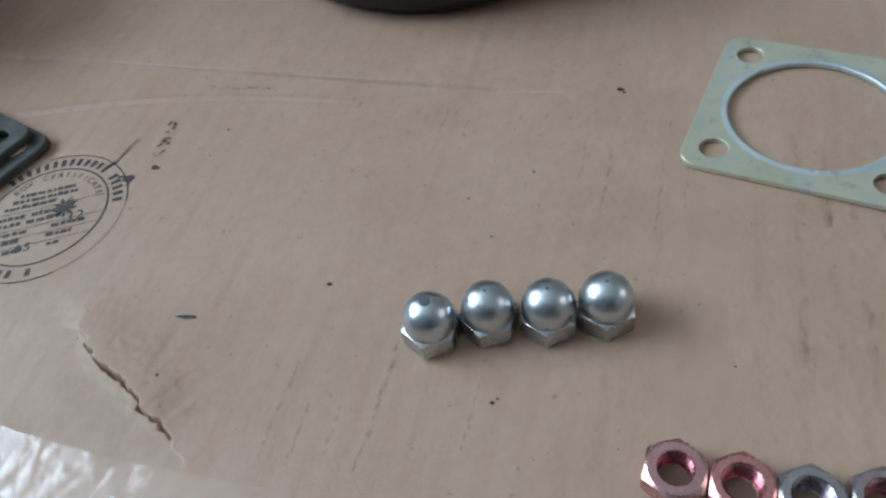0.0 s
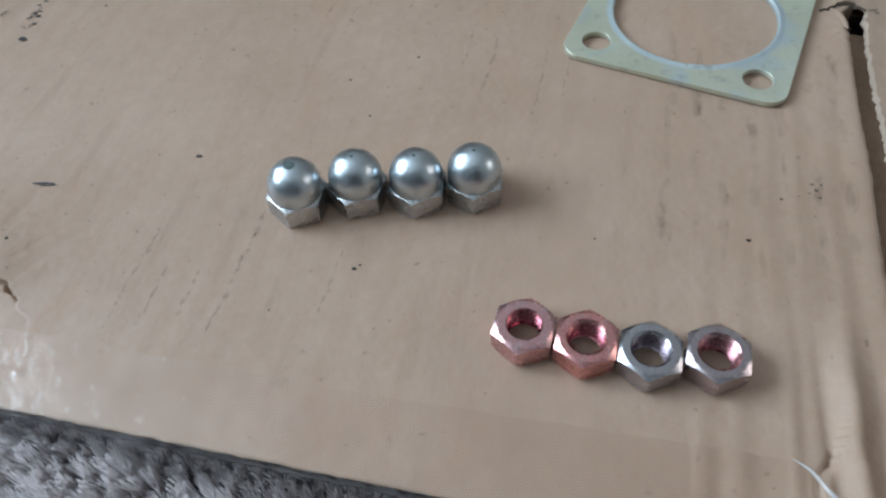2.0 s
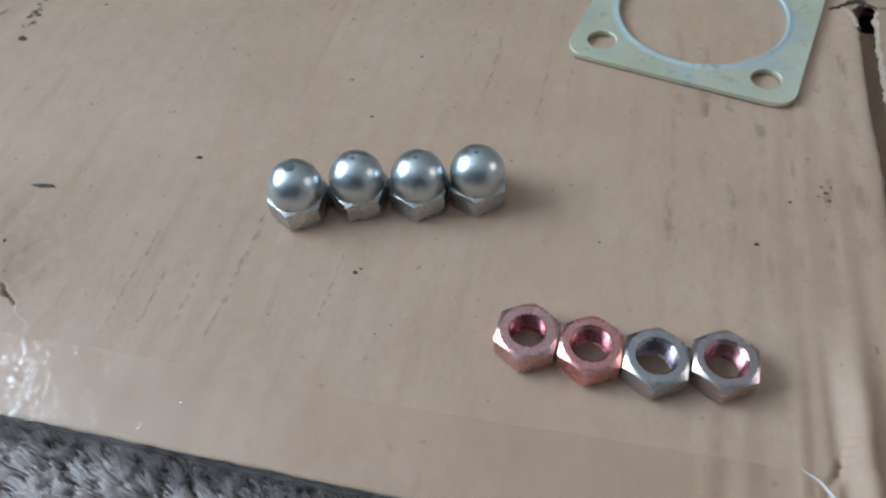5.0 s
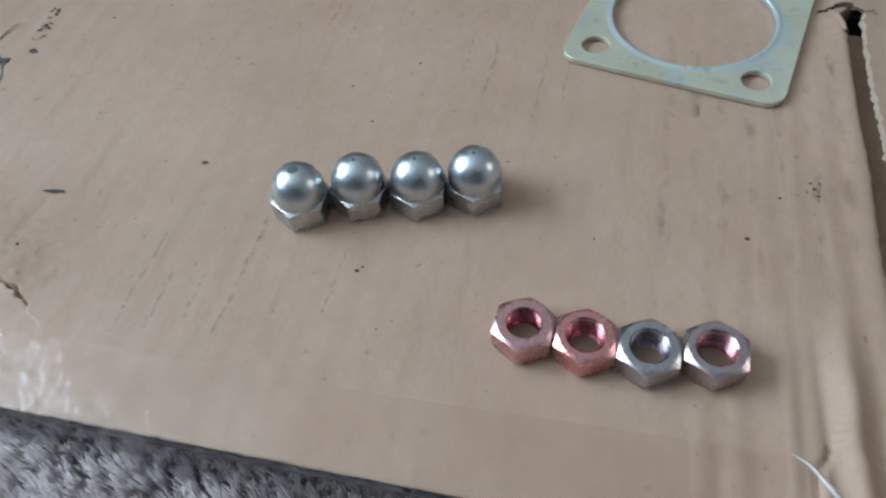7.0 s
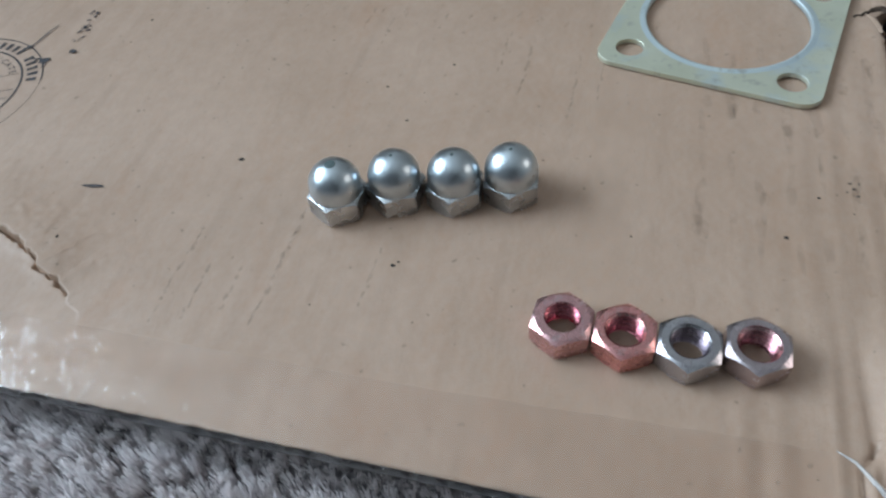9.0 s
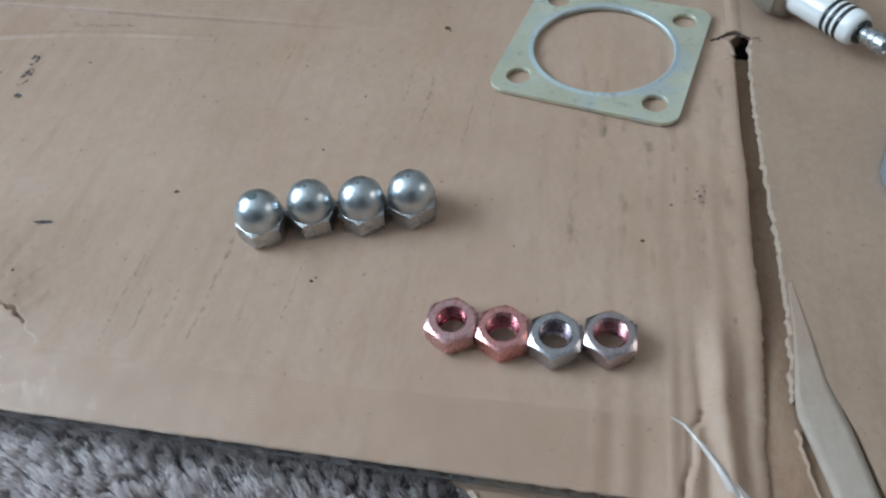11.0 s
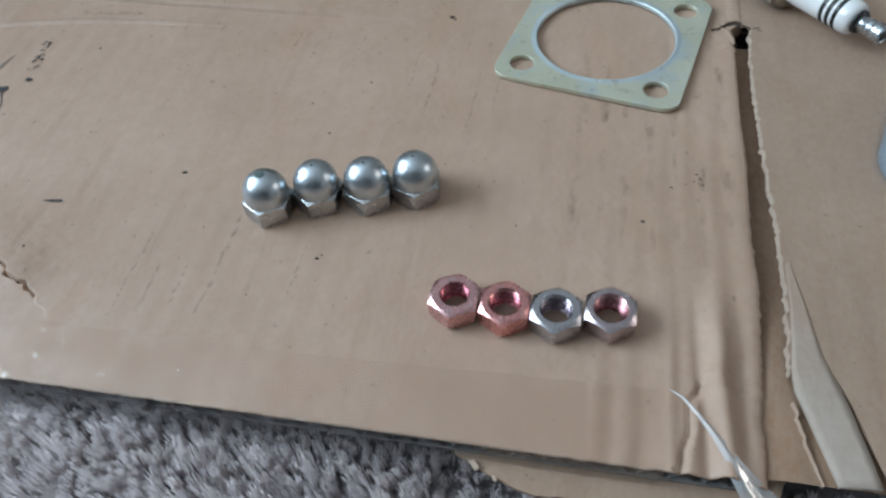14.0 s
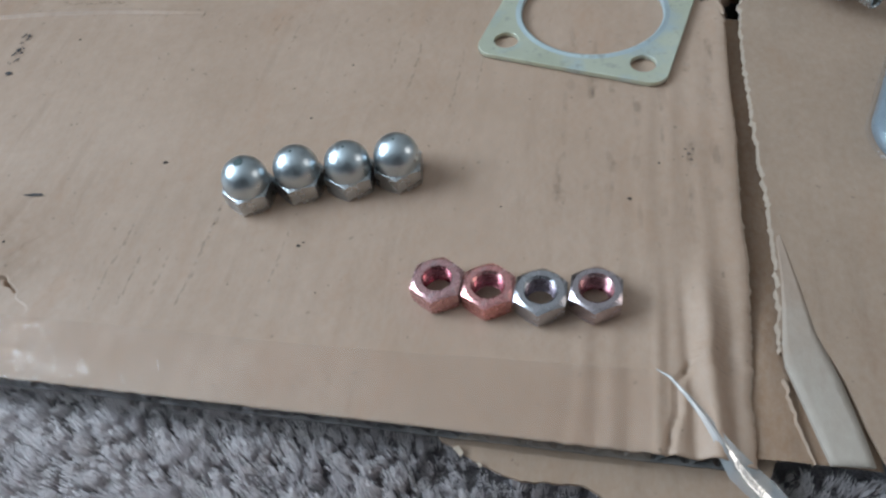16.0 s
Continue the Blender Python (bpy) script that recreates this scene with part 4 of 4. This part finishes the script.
STAMP_X, STAMP_Y, STAMP_TURN = -185.0, 81.0, 24.0


def stamp():
    root = tagged(new("box_stamp"), "round black printed box certificate stamp, partly rubbed", "printed stamp")
    bm = bmesh.new()
    arc_band(bm, 24.9, 25.35, 150, 310, STAMP_X, STAMP_Y), arc_band(bm, 24.9, 25.3, 20, 120, STAMP_X, STAMP_Y)
    part("outer_ring", bm, INK, root)
    bm = bmesh.new()
    arc_band(bm, 24.95, 25.15, 310, 380, STAMP_X, STAMP_Y)
    part("faded_ring", bm, INK_FAINT, root, "rubbed ring line")
    bm = bmesh.new()
    arc_band(bm, 18.9, 19.45, 0, 360, STAMP_X, STAMP_Y)
    part("inner_ring", bm, INK, root)
    # unlettered bars for the maker's name and place
    for k in range(19):
        if k != 13:
            mid = 150.6 - k * 7.1
            bm = bmesh.new()
            arc_band(bm, 20.6, 23.6, mid - 1.9, mid + 1.7, STAMP_X, STAMP_Y)
            part("name_bar", bm, INK_FAINT, root)
    for k in range(10):
        if k != 8:
            mid = 224 + k * 7.6
            bm = bmesh.new()
            arc_band(bm, 20.7, 23.4, mid - 2.0, mid + 1.9, STAMP_X, STAMP_Y)
            part("place_bar", bm, INK_FAINT, root)
    bm = bmesh.new()
    text = "BOX CERTIFICATE"

    def on_arc(i):
        a = radians(155 - i * 8.2)
        return STAMP_X + 15.6 * math.cos(a), STAMP_Y + 15.6 * math.sin(a), math.degrees(a) - 90

    letters(bm, text, 2.9, on_arc)
    part("certificate_lettering", bm, INK, root, "small black curved lettering")

    def local(u, v):
        a = radians(STAMP_TURN)
        return STAMP_X + u * math.cos(a) - v * math.sin(a), STAMP_Y + u * math.sin(a) + v * math.cos(a)

    bm = bmesh.new()
    rng = random.Random(8)

    def bar(u0, u1, v, tall):
        verts = []
        for u, w in ((u0, v), (u1, v), (u1, v + tall), (u0, v + tall)):
            x, y = local(u, w)
            verts.append(bm.verts.new((x, y, skin(x, y))))
        bm.faces.new(verts)

    for v, u0, u1, tall in ((9.6, -9, 8, 1.5), (7.2, -11, 9, 1.5), (4.8, -13, 3, 1.4), (0.6, -16, -6, 1.6), (0.6, -4, 4, 1.8), (-2.2, -15, -7, 1.5), (-2.2, -5, 5, 1.7), (-6.0, -16, -4, 1.4), (-6.0, 3, 13, 1.4), (-9.4, -14, -6, 2.0), (-9.4, 2, 10, 1.4), (-13.2, -10, -4, 1.8), (-13.2, 3, 7, 1.2)):
        u = u0
        while u < u1:
            w = rng.uniform(0.7, 2.6)
            bar(u, min(u1, u + w), v + rng.uniform(-0.12, 0.12), tall * rng.uniform(0.8, 1.05))
            u += w + rng.uniform(0.25, 0.7)
    tagged(part("small_print", bm, INK_FAINT, root, "rubbed rows of small print"), kind="stuff")
    bm = bmesh.new()
    for v in (3.3, -3.9, -7.6, -11.2):
        half = math.sqrt(18.9 ** 2 - v * v) * 0.97
        bar(-half, half, v, 0.22)
    part("ruling", bm, INK_FAINT, root, "thin printed rules")
    bm = bmesh.new()
    x, y = local(9.5, -1.6)
    letters(bm, "32", 5.2, lambda i: (*local(8.2 + 3.1 * i, -5.0), STAMP_TURN))
    letters(bm, "65", 4.6, lambda i: (*local(-5.6 + 2.8 * i, -13.4), STAMP_TURN))
    part("figures", bm, INK, root, "printed figures")
    return root


stamp()


def blot(bm, x, y, rx, ry, turn, seed, count=18):
    rng = random.Random(seed)
    c, s = math.cos(radians(turn)), math.sin(radians(turn))
    verts = []
    for i in range(count):
        a = 2 * math.pi * i / count
        k = rng.uniform(0.7, 1.15)
        u, v = rx * k * math.cos(a), ry * k * math.sin(a)
        px, py = x + u * c - v * s, y + u * s + v * c
        verts.append(bm.verts.new((px, py, skin(px, py) + 0.16)))
    bm.faces.new(verts)


def ink_marks():
    bm = bmesh.new()
    blot(bm, -165.6, 97.9, 1.9, 1.3, 30, 1), blot(bm, -167.6, 98.4, 2.4, 0.4, 10, 2), blot(bm, -164.6, 96.0, 0.35, 2.0, 12, 21)
    blot(bm, -173.2, 107.0, 4.6, 0.35, 78, 3), blot(bm, -172.2, 112.5, 3.2, 0.25, 72, 4), blot(bm, -174.4, 103.2, 1.6, 0.7, 40, 5)
    blot(bm, -159.1, 103.2, 1.25, 1.0, 0, 6)
    rng = random.Random(2)
    for i in range(26):
        u = rng.random()
        blot(bm, -160.5 - 3.0 * u + rng.uniform(-1.6, 1.6), 107 + 17 * u + rng.uniform(-1, 1), rng.uniform(0.3, 1.0), rng.uniform(0.2, 0.5), rng.uniform(40, 110), 30 + i, 8)
    tagged(finish("ink_splatter", bm, INK), "black ink splashes and rubbed streaks beside the stamp", "ink mark")
    bm = bmesh.new()
    for k in range(9):
        a = k * 40 + 12
        blot(bm, -180.0 + 2.2 * math.cos(radians(a)), 84.5 + 2.2 * math.sin(radians(a)), 2.2, 0.55, a, 60 + k, 10)
    tagged(finish("ink_blot", bm, INK), "star-shaped black ink blot over the stamp", "ink mark")
    bm = bmesh.new()
    blot(bm, -122.6, 53.6, 3.0, 0.55, 8, 11)
    tagged(finish("ink_dash", bm, INK), "short black dash on the cardboard", "ink mark")
    bm = bmesh.new()
    for i in range(26):
        u = i / 25
        blot(bm, -158.0 + 22 * u + rng.uniform(-0.6, 0.6), 141.0 + 1.0 * u + rng.uniform(-0.8, 0.8), rng.uniform(0.3, 1.3), rng.uniform(0.15, 0.4), rng.uniform(-30, 60), 90 + i, 8)
    for x, y, rx, ry, turn in ((67.0, 155.6, 1.0, 0.35, 6), (71.0, 150.0, 1.5, 0.5, 20), (72.2, 149.0, 0.9, 0.4, -30), (70.2, 147.8, 0.5, 0.3, 60), (61.6, 138.6, 0.7, 0.3, 20)):
        blot(bm, x, y, rx, ry, turn, int(400 + x * 3 + y), 12)
    tagged(finish("scuff_marks", bm, SCUFF_DARK), "brown scuff marks along the crease and tear", "scuff", kind="stuff")
    bm = bmesh.new()
    x = -122.0
    while x < 22:
        for _ in range(2):
            blot(bm, x + rng.uniform(-0.8, 0.8), 135.5 + rng.uniform(-2.0, 2.0), rng.uniform(0.9, 2.2), rng.uniform(0.25, 0.6), rng.uniform(70, 100), int(900 + x), 10)
        x += rng.uniform(4.5, 7.5)
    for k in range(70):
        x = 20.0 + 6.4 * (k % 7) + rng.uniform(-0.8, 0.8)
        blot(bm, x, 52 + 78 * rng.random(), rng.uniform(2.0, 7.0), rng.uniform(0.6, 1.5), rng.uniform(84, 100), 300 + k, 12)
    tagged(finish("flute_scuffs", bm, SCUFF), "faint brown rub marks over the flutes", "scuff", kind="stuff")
    # broken rows of darker rub marks on single flutes
    bm = bmesh.new()
    for x, y0, y1, thick in ((-67.4, 24, 58, 0.6), (-89.2, 20, 46, 0.5), (-82.5, 22, 36, 0.4), (-75.2, 26, 37, 0.5), (-46.4, 32, 48, 0.35), (-26.0, 104, 128, 0.4), (-33.0, 112, 130, 0.35), (-12.5, 96, 122, 0.35), (-6.0, 104, 128, 0.3), (-68.0, 120, 133, 0.4), (-75.0, 126, 136, 0.4)):
        y = y0
        while y < y1:
            long = rng.uniform(0.5, 1.9)
            blot(bm, x + 0.02 * (y - y0) + rng.uniform(-0.35, 0.35), y, long, thick * rng.uniform(0.5, 1.2), rng.uniform(76, 100), int(700 + 7 * y + x), 10)
            y += long + rng.uniform(0.4, 2.6)
    tagged(finish("flute_dashes", bm, RUB), "broken brown rub lines along single flutes", "scuff", kind="stuff")


ink_marks()


def specks():
    bm = bmesh.new()
    rng = random.Random(12)
    spots = [(-89.3, 68.6, 0.9), (-60.8, 101.1, 0.6), (-25.9, 148.8, 1.2), (-24.6, 147.4, 0.7), (51.9, 81.7, 0.6), (51.2, 83.4, 0.5), (52.5, 79.6, 0.5), (50.4, 80.6, 0.4), (53.0, 83.5, 0.45), (-42.5, 43.3, 0.7), (-41.6, 44.4, 0.4), (-52.0, 88.8, 0.5), (-45.3, 112.7, 0.5), (21.1, 101.4, 0.45), (37.5, 65.2, 0.6), (-121.0, 36.4, 0.6), (44.5, 78.0, 0.5), (-16.0, 80.0, 0.3), (-142.6, 121.8, 0.6), (6.0, 60.0, 0.35)]
    for x, y, r in spots + [(rng.uniform(-150, 60), rng.uniform(4, 150), rng.uniform(0.12, 0.3)) for _ in range(70)]:
        z = height(x, y)
        verts = []
        for i in range(7):
            a = 2 * math.pi * i / 7
            k = r * rng.uniform(0.6, 1.2)
            verts.append(bm.verts.new((x + k * math.cos(a), y + 0.7 * k * math.sin(a), z + 0.03)))
        peak = bm.verts.new((x, y, z + 0.05 + 0.3 * r))
        for i in range(7):
            bm.faces.new((verts[i], verts[(i + 1) % 7], peak))
    for x, y, r in ((66.6, 65.9, 0.6),):
        blot_z = -THICK - 0.45
        verts = [bm.verts.new((x + r * math.cos(i), y + r * math.sin(i), blot_z)) for i in range(6)]
        bm.faces.new(verts)
    tagged(finish("debris_specks", bm, DEBRIS), "tiny dark specks of dirt scattered on the cardboard", "dirt", kind="stuff")


specks()
